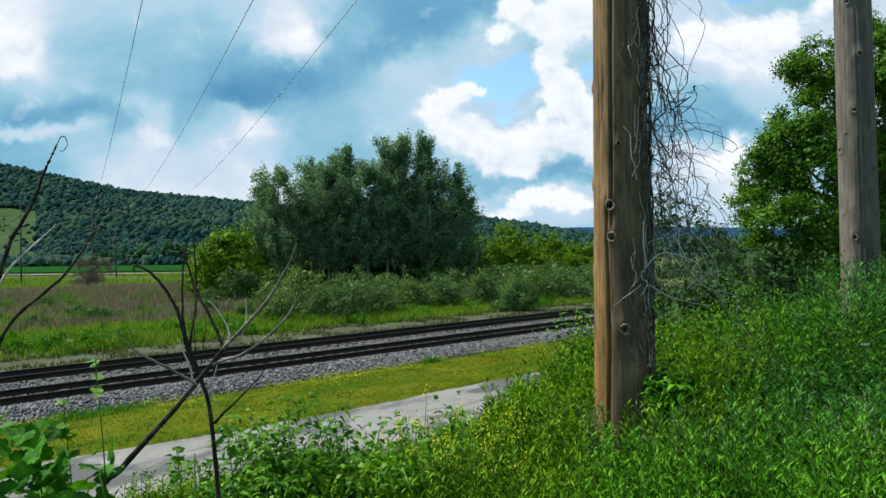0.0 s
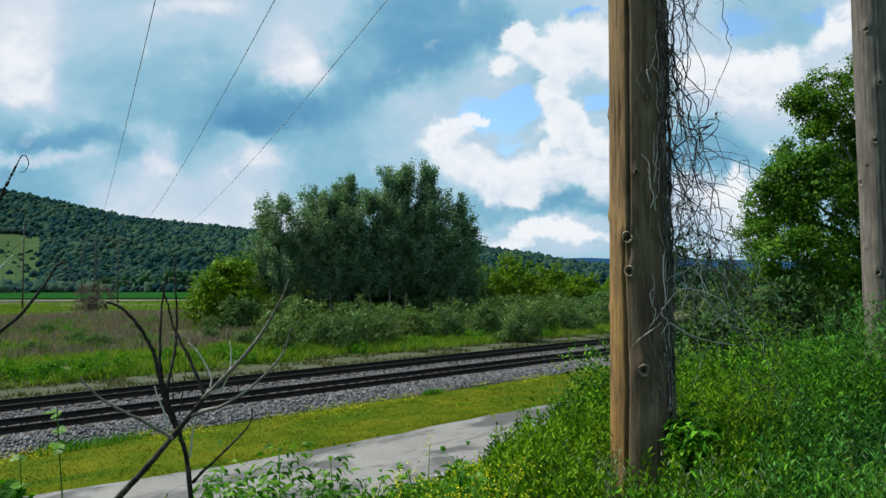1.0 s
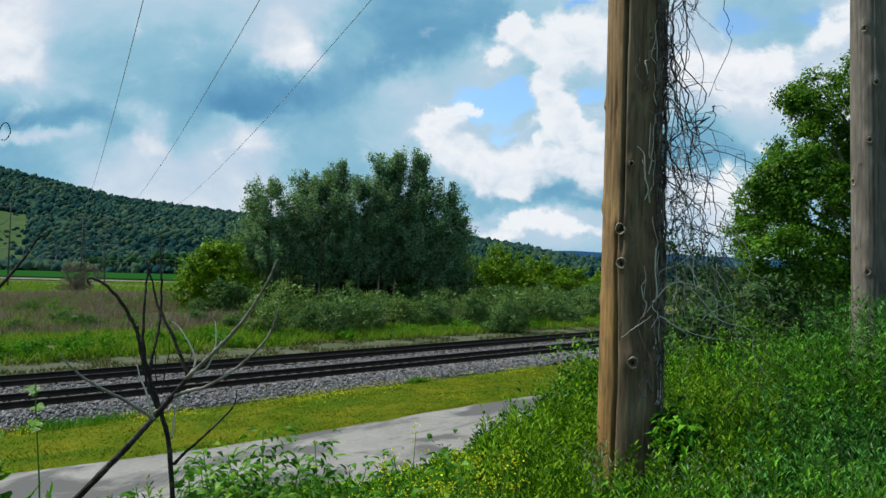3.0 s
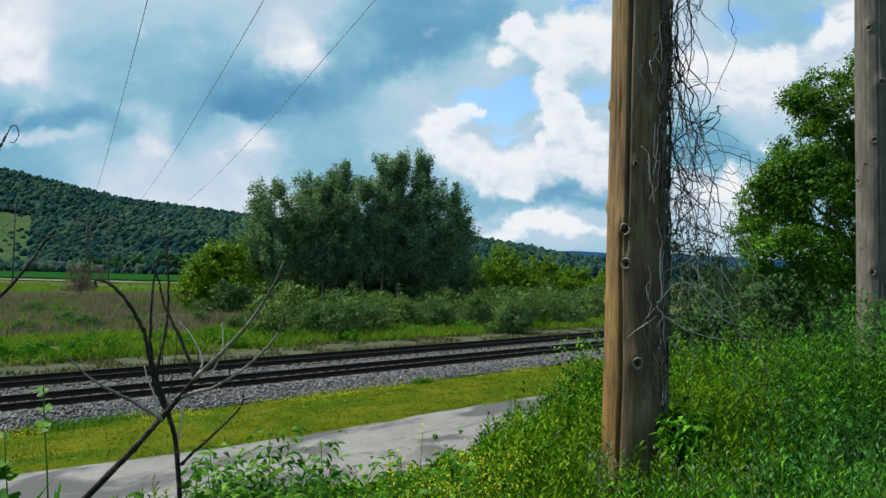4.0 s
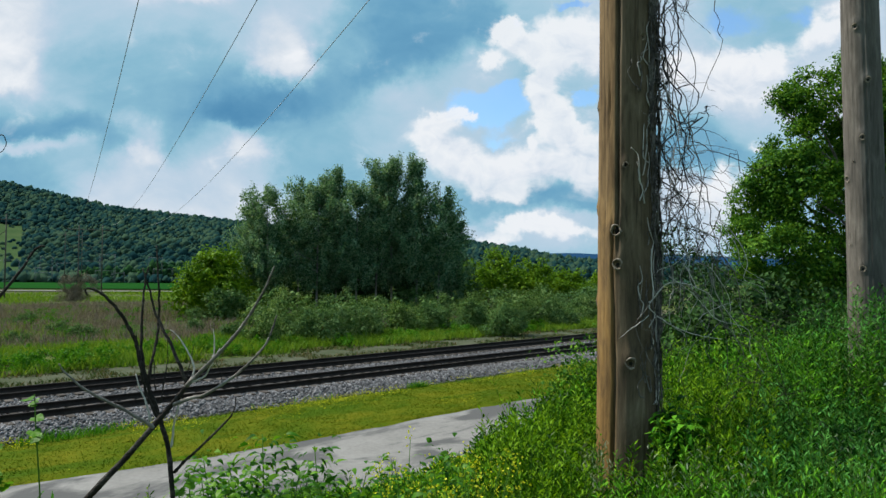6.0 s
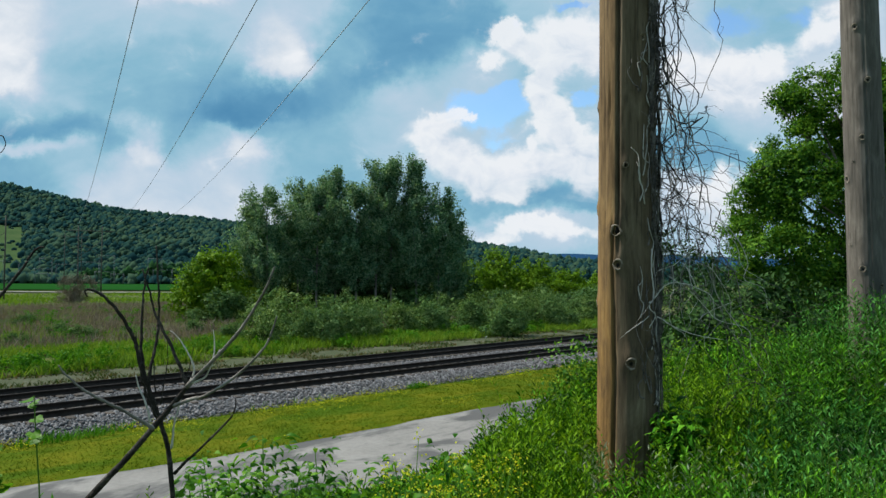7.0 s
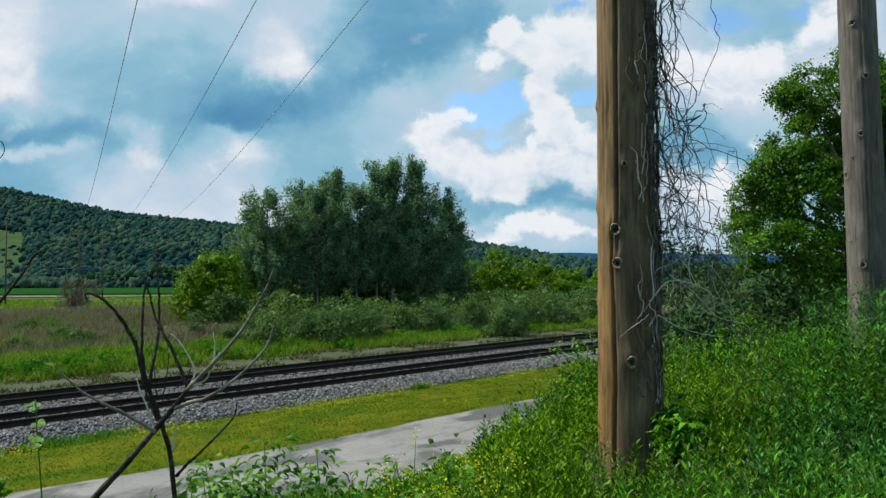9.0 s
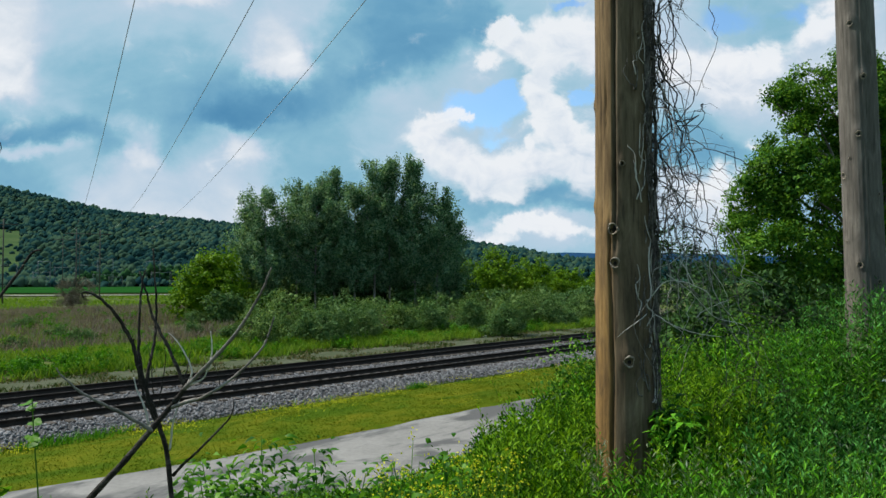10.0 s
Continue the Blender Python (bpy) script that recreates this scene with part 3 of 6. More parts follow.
def utility_pole(x, y, z0, top, r0, r1, lean, material, label, knots, cracks):
    """A round timber pole with drying cracks and knots. Angles are degrees round the pole, 0 towards -y, rising to +x."""
    pole = thing("utility_pole", label, "utility pole", pose(x, y, z0, 0, lean, 0), group="transmission line poles")
    H = top - z0
    ring = 128
    zs = [np.arange(-0.3, 4.5, 0.07), np.linspace(4.55, H, 14)] + [kz + size * np.linspace(-2.6, 4.2, 15) for _, kz, size in knots]
    zs = np.unique(np.round(np.concatenate(zs), 3))
    A = np.linspace(0, 2 * math.pi, ring, endpoint=False)
    V = np.zeros((len(zs), ring, 3))
    for k, z in enumerate(zs):
        r = r0 + (r1 - r0) * max(z, 0) / H
        rr = np.full(ring, r)
        for l in range(ring):
            rr[l] += 0.006 * noise.noise((math.cos(A[l]) * 2, math.sin(A[l]) * 2, z * 0.6)) + 0.0022 * noise.noise((math.cos(A[l]) * 14, math.sin(A[l]) * 14, z * 0.5))
        for ang, za, zb, depth, wid in cracks:
            if za < z < zb:
                a0 = radians(ang) + 0.06 * noise.noise((z * 1.3, ang, 0)) + 0.012 * noise.noise((z * 9, ang, 2))
                d = (A - a0 + math.pi) % (2 * math.pi) - math.pi
                fade = min(1, (z - za) * 4, (zb - z) * 4)
                rr -= depth * fade * np.exp(-(d / wid) ** 2)
        for ang, kz, size in knots:
            d = ((A - radians(ang) + math.pi) % (2 * math.pi) - math.pi) * r / size
            e = (z - kz) / size
            rr += knot_relief(d, e) * size
        V[k, :, 0], V[k, :, 1], V[k, :, 2] = rr * np.sin(A), -rr * np.cos(A), z
    i, j = np.meshgrid(np.arange(len(zs) - 1), np.arange(ring), indexing="ij")
    j2 = (j + 1) % ring
    F = np.stack([i * ring + j, i * ring + j2, (i + 1) * ring + j2, (i + 1) * ring + j], -1).reshape(-1, 4)
    cap = len(zs) * ring
    V = np.concatenate([V.reshape(-1, 3), [[0, 0, H]]])
    tri = np.array([((len(zs) - 1) * ring + a, (len(zs) - 1) * ring + (a + 1) % ring, cap, cap) for a in range(ring)])
    me = bpy.data.meshes.new("shaft")
    me.from_pydata(V.tolist(), [], F.tolist() + [t[:3].tolist() for t in tri])
    me.polygons.foreach_set("use_smooth", np.ones(len(me.polygons), dtype=bool))
    shaft = part("shaft", me, material, pole)
    for ang, kz, size in knots:
        a = radians(ang)
        r = r0 + (r1 - r0) * kz / H
        out = np.array([math.sin(a), -math.cos(a), 0])
        side = np.array([math.cos(a), math.sin(a), 0])
        c = out * r + [0, 0, kz]
        lump = np.array([1 + 0.35 * noise.noise((q[0] * 1.6 + ang, q[1] * 1.6, q[2] * 1.6)) for q in BALL_V])[:, None] * BALL_V
        turn = np.stack([side, out, np.array([0, 0, 1.0])], 1)
        q = np.linspace(0, 2 * math.pi, 22, endpoint=False)
        d, e = 0.78 * np.cos(q) * (1 + 0.15 * np.sin(3 * q + ang)), -0.12 + 0.92 * np.sin(q)
        at = np.stack([a + d * size / r, r + size * (knot_relief(d, e) - 0.05), kz + e * size], -1)
        ring_pts = np.stack([np.sin(at[:, 0]) * at[:, 1], -np.cos(at[:, 0]) * at[:, 1], at[:, 2]], -1)
        rim = tube(np.concatenate([ring_pts, ring_pts[:2]]), size * (0.17 + 0.08 * np.sin(np.concatenate([q, q[:2]]) * 2 + ang)), 6)
        part("knot_rim", rim, M_SCAR, shaft, "pale worn rim of a knot", True)
        hole = (lump * np.array([size * 0.62, size * 0.30, size * 0.72])) @ turn.T + c - [0, 0, size * 0.15] - out * size * 0.16
        part("knot", (hole, BALL_F), M_KNOT, shaft, "knot blackened like a shaded hollow", True)
    return pole


P1, P2 = (1.262, 5.02), (4.40, 7.56)
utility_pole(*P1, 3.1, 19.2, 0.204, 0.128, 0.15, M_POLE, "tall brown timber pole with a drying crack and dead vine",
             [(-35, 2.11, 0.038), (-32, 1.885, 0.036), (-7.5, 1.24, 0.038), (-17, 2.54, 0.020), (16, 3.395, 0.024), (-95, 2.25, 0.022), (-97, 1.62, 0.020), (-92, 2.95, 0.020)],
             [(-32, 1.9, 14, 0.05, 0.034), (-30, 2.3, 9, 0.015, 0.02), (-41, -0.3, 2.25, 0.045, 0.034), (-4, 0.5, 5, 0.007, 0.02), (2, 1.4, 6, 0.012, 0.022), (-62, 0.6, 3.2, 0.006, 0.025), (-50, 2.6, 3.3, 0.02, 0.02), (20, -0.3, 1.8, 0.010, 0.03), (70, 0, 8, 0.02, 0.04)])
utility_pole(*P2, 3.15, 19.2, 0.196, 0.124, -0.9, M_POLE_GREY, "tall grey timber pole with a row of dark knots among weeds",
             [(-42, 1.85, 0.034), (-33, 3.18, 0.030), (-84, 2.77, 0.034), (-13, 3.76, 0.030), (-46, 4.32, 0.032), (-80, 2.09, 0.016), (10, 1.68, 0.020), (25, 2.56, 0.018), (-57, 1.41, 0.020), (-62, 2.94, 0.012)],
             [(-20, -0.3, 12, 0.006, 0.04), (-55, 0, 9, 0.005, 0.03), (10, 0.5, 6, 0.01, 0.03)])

# ---- transmission wires and far structures ----
for near, end in ((0.09, -74.9), (4.32, -67.4), (8.16, -59.6)):
    a, b = np.array([near, 5.3, 17.9]), np.array([end, 151.0, 14.8])
    d = (b - a) / 150.0
    pts = []
    for q in np.linspace(-30, 150, 70):
        p = a + d * q
        f = q / 150.0
        p[2] -= 4 * 2.6 * f * (1 - f) if f > 0 else 0
        pts.append(p)
    cable = part("power_cable", tube(pts, 0.018, 6), M_WIRE)
    tagged(cable, "thin grey overhead power cable sagging across the sky", "cable", group="overhead cables")


M_FARWOOD = surface("grey timber", [(0.045, 0.045, 0.038), (0.065, 0.064, 0.056), (0.095, 0.092, 0.082)], 1.0, 0.9, 0.2, 6, spec=0.1)


def h_frame(x, y, z, wide, high, turn):
    """Far H-frame of two timber poles, a crossarm and cross bracing."""
    fr = thing("transmission_tower", "dark timber H-frame transmission pole pair beyond the meadow", "transmission tower", pose(x, y, z, 0, 0, turn), group="transmission line poles")
    for sx in (-0.5, 0.5):
        part("pole", tube([(sx * wide, 0, -0.5), (sx * wide, 0, high)], [0.14, 0.10], 10), M_FARWOOD, fr)
    part("crossarm", tube([(-wide, 0, high - 1.0), (wide, 0, high - 1.0)], 0.10, 6), M_FARWOOD, fr)
    for sx in (-0.5, 0.5):
        part("brace", tube([(-sx * wide, 0.1, high - 6.5), (sx * wide, -0.1, high - 3.0)], 0.05, 6), M_FARWOOD, fr)
    return fr


h_frame(-72.5, 152, 0.3, 4.4, 14.5, 30)
h_frame(-79.5, 130, 0.3, 4.5, 15.0, 15)
h_frame(-112, 224, 0.3, 4.6, 17, 30)


def gantry(x, y, wide, high):
    """Steel lattice frame of the far substation."""
    g = thing("substation_gantry", "pale grey steel lattice gantry of a far substation", "gantry", pose(x, y, 0.3, 0, 0, 20), group="substation frames")
    for sx in (-0.5, 0.5):
        for dx in (-0.35, 0.35):
            part("post", tube([(sx * wide + dx, 0, 0), (sx * wide + dx * 0.5, 0, high)], 0.05, 4), M_STEEL, g)
        zig = [(sx * wide + (0.3 if k % 2 else -0.3), 0, k * high / 8) for k in range(9)]
        part("lattice", tube(zig, 0.03, 4), M_STEEL, g)
    part("beam", tube([(-wide / 2, 0, high - 0.4), (wide / 2, 0, high - 0.4)], 0.09, 4), M_STEEL, g)
    return g


for k in range(14):
    gantry(-212 + k * 6.5 + 4 * math.sin(k * 2.1), 330 + 14 * math.sin(k * 1.7), 7 + 2 * math.sin(k), 9 + 4 * math.sin(k * 2.7))


# ---- far land ----
def patch(name, x0, x1, y0, y1, lift, material, label, kind="structure"):
    xs, ys = np.linspace(x0, x1, 24), np.linspace(y0, y1, 8)
    XX, YY = np.meshgrid(xs, ys, indexing="ij")
    ed = np.array([[1.5 * noise.noise((a * 0.05, b * 0.05, 0)) for b in ys] for a in xs])
    ZZ = np.full_like(XX, 0.3 + lift)
    i, j = np.meshgrid(np.arange(23), np.arange(7), indexing="ij")
    F = np.stack([i * 8 + j, (i + 1) * 8 + j, (i + 1) * 8 + j + 1, i * 8 + j + 1], -1).reshape(-1, 4)
    ob = part(name, (np.stack([XX, YY + ed, ZZ], -1).reshape(-1, 3), F), material)
    return tagged(ob, label, name.replace("_", " "), kind=kind)


patch("crop_field", -420, -40, 205, 330, 0.25, M_CROP, "even green crop field across the valley floor")
patch("far_road", -420, -30, 178, 186, 0.2, M_ROAD, "pale gravel road beyond the meadow")

# wooded hills
HILL = [(-3000, 330), (-1500, 240), (-1000, 185), (-790, 156), (-631, 128), (-470, 91), (-285, 69), (-120, 54), (37, 42), (93, 34), (141, 22), (222, 10), (420, 8), (2500, 8)]


def hill_z(x, y):
    """Height of the wooded hill: foot at about 480 m, crest near 1000 m."""
    top = np.interp(x, *np.array(HILL).T)
    q = np.clip((y - 430 - 0.08 * np.abs(x)) / 620, 0, 1)
    return top * (q * q * (3 - 2 * q)) - 1.0


def in_cut(x, y):
    c = -0.615 * y
    return (np.abs(x - c) < 0.046 * y) & (y < 800)


xs, ys = np.linspace(-2600, 2400, 120), np.concatenate([np.linspace(420, 1150, 40), [1400, 2200]])
XX, YY = np.meshgrid(xs, ys, indexing="ij")
ZZ = hill_z(XX, YY) + 4
ZZ[:, 0] = -2
c = len(ys)
i, j = np.meshgrid(np.arange(len(xs) - 1), np.arange(c - 1), indexing="ij")
F = np.stack([i * c + j, (i + 1) * c + j, (i + 1) * c + j + 1, i * c + j + 1], -1).reshape(-1, 4)
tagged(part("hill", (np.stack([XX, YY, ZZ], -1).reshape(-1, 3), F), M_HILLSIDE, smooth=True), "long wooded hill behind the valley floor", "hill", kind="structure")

xs, ys = np.linspace(-0.052, 0.052, 14), np.linspace(436, 806, 40)
XX, YY = np.meshgrid(xs, ys, indexing="ij")
XX = (XX - 0.615) * YY + np.array([[6 * noise.noise((a * 0.02, b * 0.03, 8)) for b in ys] for a in xs])
i, j = np.meshgrid(np.arange(13), np.arange(39), indexing="ij")
F = np.stack([i * 40 + j, (i + 1) * 40 + j, (i + 1) * 40 + j + 1, i * 40 + j + 1], -1).reshape(-1, 4)
tagged(part("clearing", (np.stack([XX, YY, hill_z(XX, YY) + 6], -1).reshape(-1, 3), F), M_CUT, smooth=True), "light green cleared strip up the wooded hillside", "clearing", kind="structure")

ico = bmesh.new()
bmesh.ops.create_icosphere(ico, subdivisions=1, radius=1.0)
ICO_V = np.array([q.co[:] for q in ico.verts])
ICO_F = np.array([[q.index for q in f.verts] for f in ico.faces])
ico.free()


OCT_V = np.array([(1, 0, 0), (0.31, 0.95, 0), (-0.81, 0.59, 0), (-0.81, -0.59, 0), (0.31, -0.95, 0), (0.3, 0.2, 0.9), (-0.3, -0.2, 0.8), (0, 0, -0.8)])
OCT_F = np.array([(0, 1, 5), (1, 2, 5), (2, 6, 5), (2, 3, 6), (3, 4, 6), (4, 0, 5), (4, 5, 6), (1, 0, 7), (3, 2, 7), (0, 4, 7)])


def crowns(C, size, rough=0.35, base=None):
    """Many uneven tree crowns in one mesh, for far woods."""
    n = len(C)
    BV, BF = base or (ICO_V, ICO_F)
    Vv = BV[None] * (1 + rough * rng.normal(size=(n, len(BV), 1)) * 0.6)
    S = (size * np.clip(rng.lognormal(-0.25, 0.45, n), 0.3, 1.9))[:, None, None]
    Vv = Vv * S * np.array([1, 1, 1.2]) + C[:, None]
    return Vv.reshape(-1, 3), (np.arange(n)[:, None, None] * len(BV) + BF[None]).reshape(-1, 3)


wx, wy = rng.uniform(-850, 420, 60000), 440 + 630 * rng.uniform(0, 1, 60000) ** 0.85
up = np.clip((wy - 430 - 0.08 * np.abs(wx)) / 620, 0, 1)
thick = np.array([0.6 * noise.noise((a * 0.013, b * 0.008, 3.0)) + 0.7 * noise.noise((a * 0.05, b * 0.03, 7.0)) for a, b in zip(wx, wy)])
ok = ~in_cut(wx, wy) & (np.abs(wx / wy) < 0.68) & (thick > np.interp(up, [0, 0.35, 0.6, 1.0], [-0.8, -0.55, -0.40, -0.36])) & (rng.random(60000) < 0.8) & (np.abs(wx / wy + 0.115) > 0.10)
wx, wy = wx[ok], wy[ok]
C = np.stack([wx, wy, hill_z(wx, wy) + 4.5 * np.clip((wy - 430 - 0.08 * np.abs(wx)) / 40, 0.15, 1) + rng.uniform(1.0, 5.0, len(wx))], -1)
bx, by = rng.uniform(-520, -240, 180), rng.uniform(440, 800, 180)
ok = in_cut(bx, by)
C = np.concatenate([C, np.stack([bx[ok], by[ok], hill_z(bx[ok], by[ok]) + 6.0], -1)])
far = C[:, 1] > 720
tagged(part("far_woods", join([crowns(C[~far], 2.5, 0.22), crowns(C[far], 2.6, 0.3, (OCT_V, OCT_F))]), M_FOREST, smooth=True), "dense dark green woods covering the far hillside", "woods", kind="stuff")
wx, wy = rng.uniform(-200, 120, 3600), rng.uniform(345, 375, 3600)
ok = (wx > -172) & (wx < -80)
C = np.stack([wx[ok], wy[ok], rng.uniform(0.5, 1.0, ok.sum()) * (6.0 + 2.6 * np.sin(wx[ok] * 0.13) + 1.5 * np.sin(wx[ok] * 0.41))], -1)
tagged(part("tree_row", crowns(C, 1.25, 0.5), M_FOOT), "row of dark trees at the foot of the hill", "woods", kind="stuff")

wx, wy = rng.uniform(-340, -90, 4200), rng.uniform(334, 440, 4200)
C = np.stack([wx, wy, rng.uniform(0.3, 2.2, 4200)], -1)
tagged(part("scrub", crowns(C, 2.0, 0.35, (OCT_V, OCT_F)), M_FOREST, smooth=True), "dark scrub round the far substation", "scrub", kind="stuff")

xs = np.linspace(-400, 3200, 70)
ys = np.array([2600, 2900, 3200, 3500, 4200])
top = np.interp(xs, [-400, 100, 500, 700, 900, 1100, 1500, 3200], [60, 95, 112, 108, 112, 105, 90, 60]) + np.array([4 * noise.noise((a * 0.006, 0, 0)) for a in xs])
XX, YY = np.meshgrid(xs, ys, indexing="ij")
ZZ = top[:, None] * np.array([0, 0.6, 0.95, 1.0, 0.4])[None] - 2
i, j = np.meshgrid(np.arange(69), np.arange(4), indexing="ij")
F = np.stack([i * 5 + j, (i + 1) * 5 + j, (i + 1) * 5 + j + 1, i * 5 + j + 1], -1).reshape(-1, 4)
tagged(part("far_ridge", (np.stack([XX, YY, ZZ], -1).reshape(-1, 3), F), M_RIDGE, smooth=True), "flat far mountain ridge coloured blue for haze", "ridge", kind="structure")


# leaf colour darkened to stand for the shade below the trees
M_SHADED_THICKET = surface("thicket leaves darkened for shade", [(0.012, 0.038, 0.010), (0.026, 0.066, 0.016), (0.056, 0.115, 0.028)], 0.6, 0.6, 0, 6, island=0.4, soft=0.12, spec=0.05)
M_DRYLEAF = surface("brown dry foliage", [(0.10, 0.085, 0.055), (0.17, 0.14, 0.10), (0.25, 0.21, 0.16)], 0.6, 0.9, 0, 6, island=0.4, spec=0.02)


# ---- trees and bushes ----
def lumps(C, size):
    """Uneven tufts of foliage at the places C."""
    n = len(C)
    Vv = OCT_V[None] * (1 + 0.25 * rng.normal(size=(n, len(OCT_V), 1))) * size[:, None, None] + C[:, None]
    return Vv.reshape(-1, 3), (np.arange(n)[:, None, None] * len(OCT_V) + OCT_F[None]).reshape(-1, 3)


def crown_points(blobs, clumps, per, spread, cores=None):
    """Leaf places and the way they face: rounded masses, each made of lesser lumps with gaps between."""
    out, face = [], []
    vol = np.array([b[3] * b[4] * b[5] for b in blobs]) ** 0.67
    for b, k in zip(blobs, np.maximum(1, (clumps * vol / vol.sum()).astype(int))):
        rad = np.array(b[3:6])
        count = int(min(34, 8 + 9 * rad.mean()))
        d = unit(count)
        centre = np.array(b[:3]) + d * rad * rng.uniform(0.45, 0.82, (count, 1))
        size = rad.mean() * rng.uniform(0.20, 0.42, count)
        if cores is not None:
            cores.append(lumps(centre, size * 0.36))
        i = rng.integers(0, count, k)
        e = unit(k) + 0.45 * d[i]
        e /= np.linalg.norm(e, axis=1, keepdims=True)
        p = centre[i] + e * (size[i] * rng.uniform(0.55, 1.08, k))[:, None]
        j = np.clip(rng.normal(size=(k, per, 3)), -1.5, 1.5)
        out.append((p[:, None] + j * spread * rng.uniform(0.5, 1.3, (k, 1, 1)) * np.array([1, 1, 0.75])).reshape(-1, 3))
        face.append((e[:, None] * 0.75 + j * 0.25 + np.array([0, 0, 0.42])).reshape(-1, 3))
    return np.concatenate(out), np.concatenate(face)


def tree(name, x, y, high, blobs, clumps, per, spread, leaf, material, label, trunk_r=0.16, limbs=9, z=None, group="", category="tree", trunks=1, bark=None, reach=0.93, tufts=True):
    """A tapered trunk with limbs and a loose crown. Blobs: centre and half sizes, from the trunk's foot."""
    z = float(ground_z(x, y)) if z is None else z
    tr = thing(name, label, category, pose(x, y, z), group=group)
    for k in range(trunks):
        ox, oy = (0, 0) if trunks == 1 else rng.uniform(-0.5, 0.5, 2) * trunks * 0.12
        bend = rng.normal(size=2) * 0.03 * high
        p = spline([(ox, oy, -0.3), (ox + bend[0] * 0.3, oy + bend[1] * 0.3, high * 0.3), (ox + bend[0], oy, high * reach * 0.66), (ox + bend[0] * 1.3, oy + bend[1], high * reach)], 5)
        bole = part("trunk", tube(p, np.linspace(trunk_r, trunk_r * 0.18, len(p)), 8), bark or M_BARK, tr, smooth=True)
    for k in range(limbs):
        b = blobs[k % len(blobs)]
        tip = np.array(b[:3]) + unit(1)[0] * np.array(b[3:6]) * 0.5
        f = rng.uniform(0.2, 0.6)
        a = np.array([0, 0, max(0.2, min(high * f, tip[2] * 0.7))])
        part("limb", tube(spline([a, (a + tip) / 2 + [0, 0, 0.05 * high], tip], 4), np.linspace(trunk_r * 0.45, trunk_r * 0.08, 9), 5), bark or M_BARK, bole, smooth=True)
    cores = [] if tufts else None
    P, N = crown_points(blobs, clumps, per, spread, cores)
    ok = P[:, 2] > 0.05
    part("crown", join([leaves(P[ok], leaf, leaf * 0.62, out=N[ok])] + (cores or [])), material, tr)
    return tr


M_PALEBARK = surface("pale bark", [(0.09, 0.085, 0.075), (0.17, 0.165, 0.15), (0.30, 0.29, 0.27)], 2.0, 0.9, 0.4, 6, (1, 1, 0.4))


def poplar(x, y, high, wide, spire, label):
    """A poplar of steep boughs with leaf clusters along them; spire narrows its head."""
    z = float(ground_z(x, y))
    tr = thing("poplar_tree", label, "tree", pose(x, y, z), group="poplar grove")
    bend = rng.normal(size=2) * 0.25
    p = spline([(0, 0, -0.3), (bend[0] * 0.4, bend[1] * 0.4, high * 0.35), (bend[0], bend[1], high * 0.7), (bend[0], bend[1], high * 0.97)], 6)
    bole = part("trunk", tube(p, np.linspace(0.13, 0.02, len(p)), 8), M_PALEBARK, tr, smooth=True)
    reach = wide / 2 * np.array([0.45, 0.85, 1.0, 0.95 - 0.20 * spire, 0.80 - 0.34 * spire, 0.45 - 0.22 * spire])
    pts, face = [], []
    for k in range(int(7.2 * high)):
        f0 = rng.uniform(0.19 if high > 14 else 0.12, 0.88)
        f1 = min(1.0 - 0.05 * rng.random(), f0 + rng.uniform(0.06, 0.18))
        a = rng.uniform(0, 6.28)
        out = np.array([math.cos(a), math.sin(a), 0])
        r = np.interp(f1, [0.2, 0.34, 0.5, 0.72, 0.88, 1.0], reach) * rng.uniform(0.35, 1.22)
        foot = np.array([bend[0] * f0, bend[1] * f0, f0 * high])
        tip = np.array([bend[0], bend[1], f1 * high]) + out * r
        line = spline([foot, foot * 0.5 + tip * 0.5 + [0, 0, -0.04 * high], tip], 4)
        if k < 16:
            part("limb", tube(line, np.linspace(0.05, 0.012, len(line)), 5), M_PALEBARK, bole, smooth=True)
        m = 6
        q = rng.uniform(0.30, 1.0, m) * (len(line) - 1)
        c = np.stack([np.interp(q, np.arange(len(line)), line[:, j]) for j in range(3)], -1)
        j = np.clip(rng.normal(size=(m, 26, 3)), -1.6, 1.6)
        pts.append((c[:, None] + j * np.array([0.25, 0.25, 0.30])).reshape(-1, 3))
        face.append((j * 0.5 + out * 0.55 + np.array([0, 0, 0.35])).reshape(-1, 3))
    P, N = np.concatenate(pts), np.concatenate(face)
    part("crown", leaves(P, 0.235, 0.16, out=N), M_GROVE, tr)
    return tr


for x, y, high, wide, spire in [(-18.6, 79, 14.4, 8.0, 0.0), (-16.0, 82, 15.5, 7.6, 0.0), (-13.6, 80, 15.0, 7.4, 0.1), (-11.7, 82, 16.8, 5.4, 0.6), (-9.3, 80, 14.8, 6.6, 0.2), (-7.2, 80, 17.8, 5.8, 0.3), (-5.5, 81, 18.0, 5.4, 0.5), (-2.7, 80, 18.0, 5.6, 0.9), (-0.4, 80, 14.8, 6.4, 0.2), (1.0, 81, 12.4, 4.6, 0.0), (-20.6, 80, 12.6, 4.6, 0.0), (-13.0, 85, 11.6, 6.4, 0.1), (-8.2, 85, 11.8, 6.0, 0.1), (-3.4, 85, 12.4, 6.2, 0.1)]:
    poplar(x, y, high, wide, spire, "tall grey-green poplar of a dense grove" if high > 14 else "lower dark green poplar at the grove's edge")


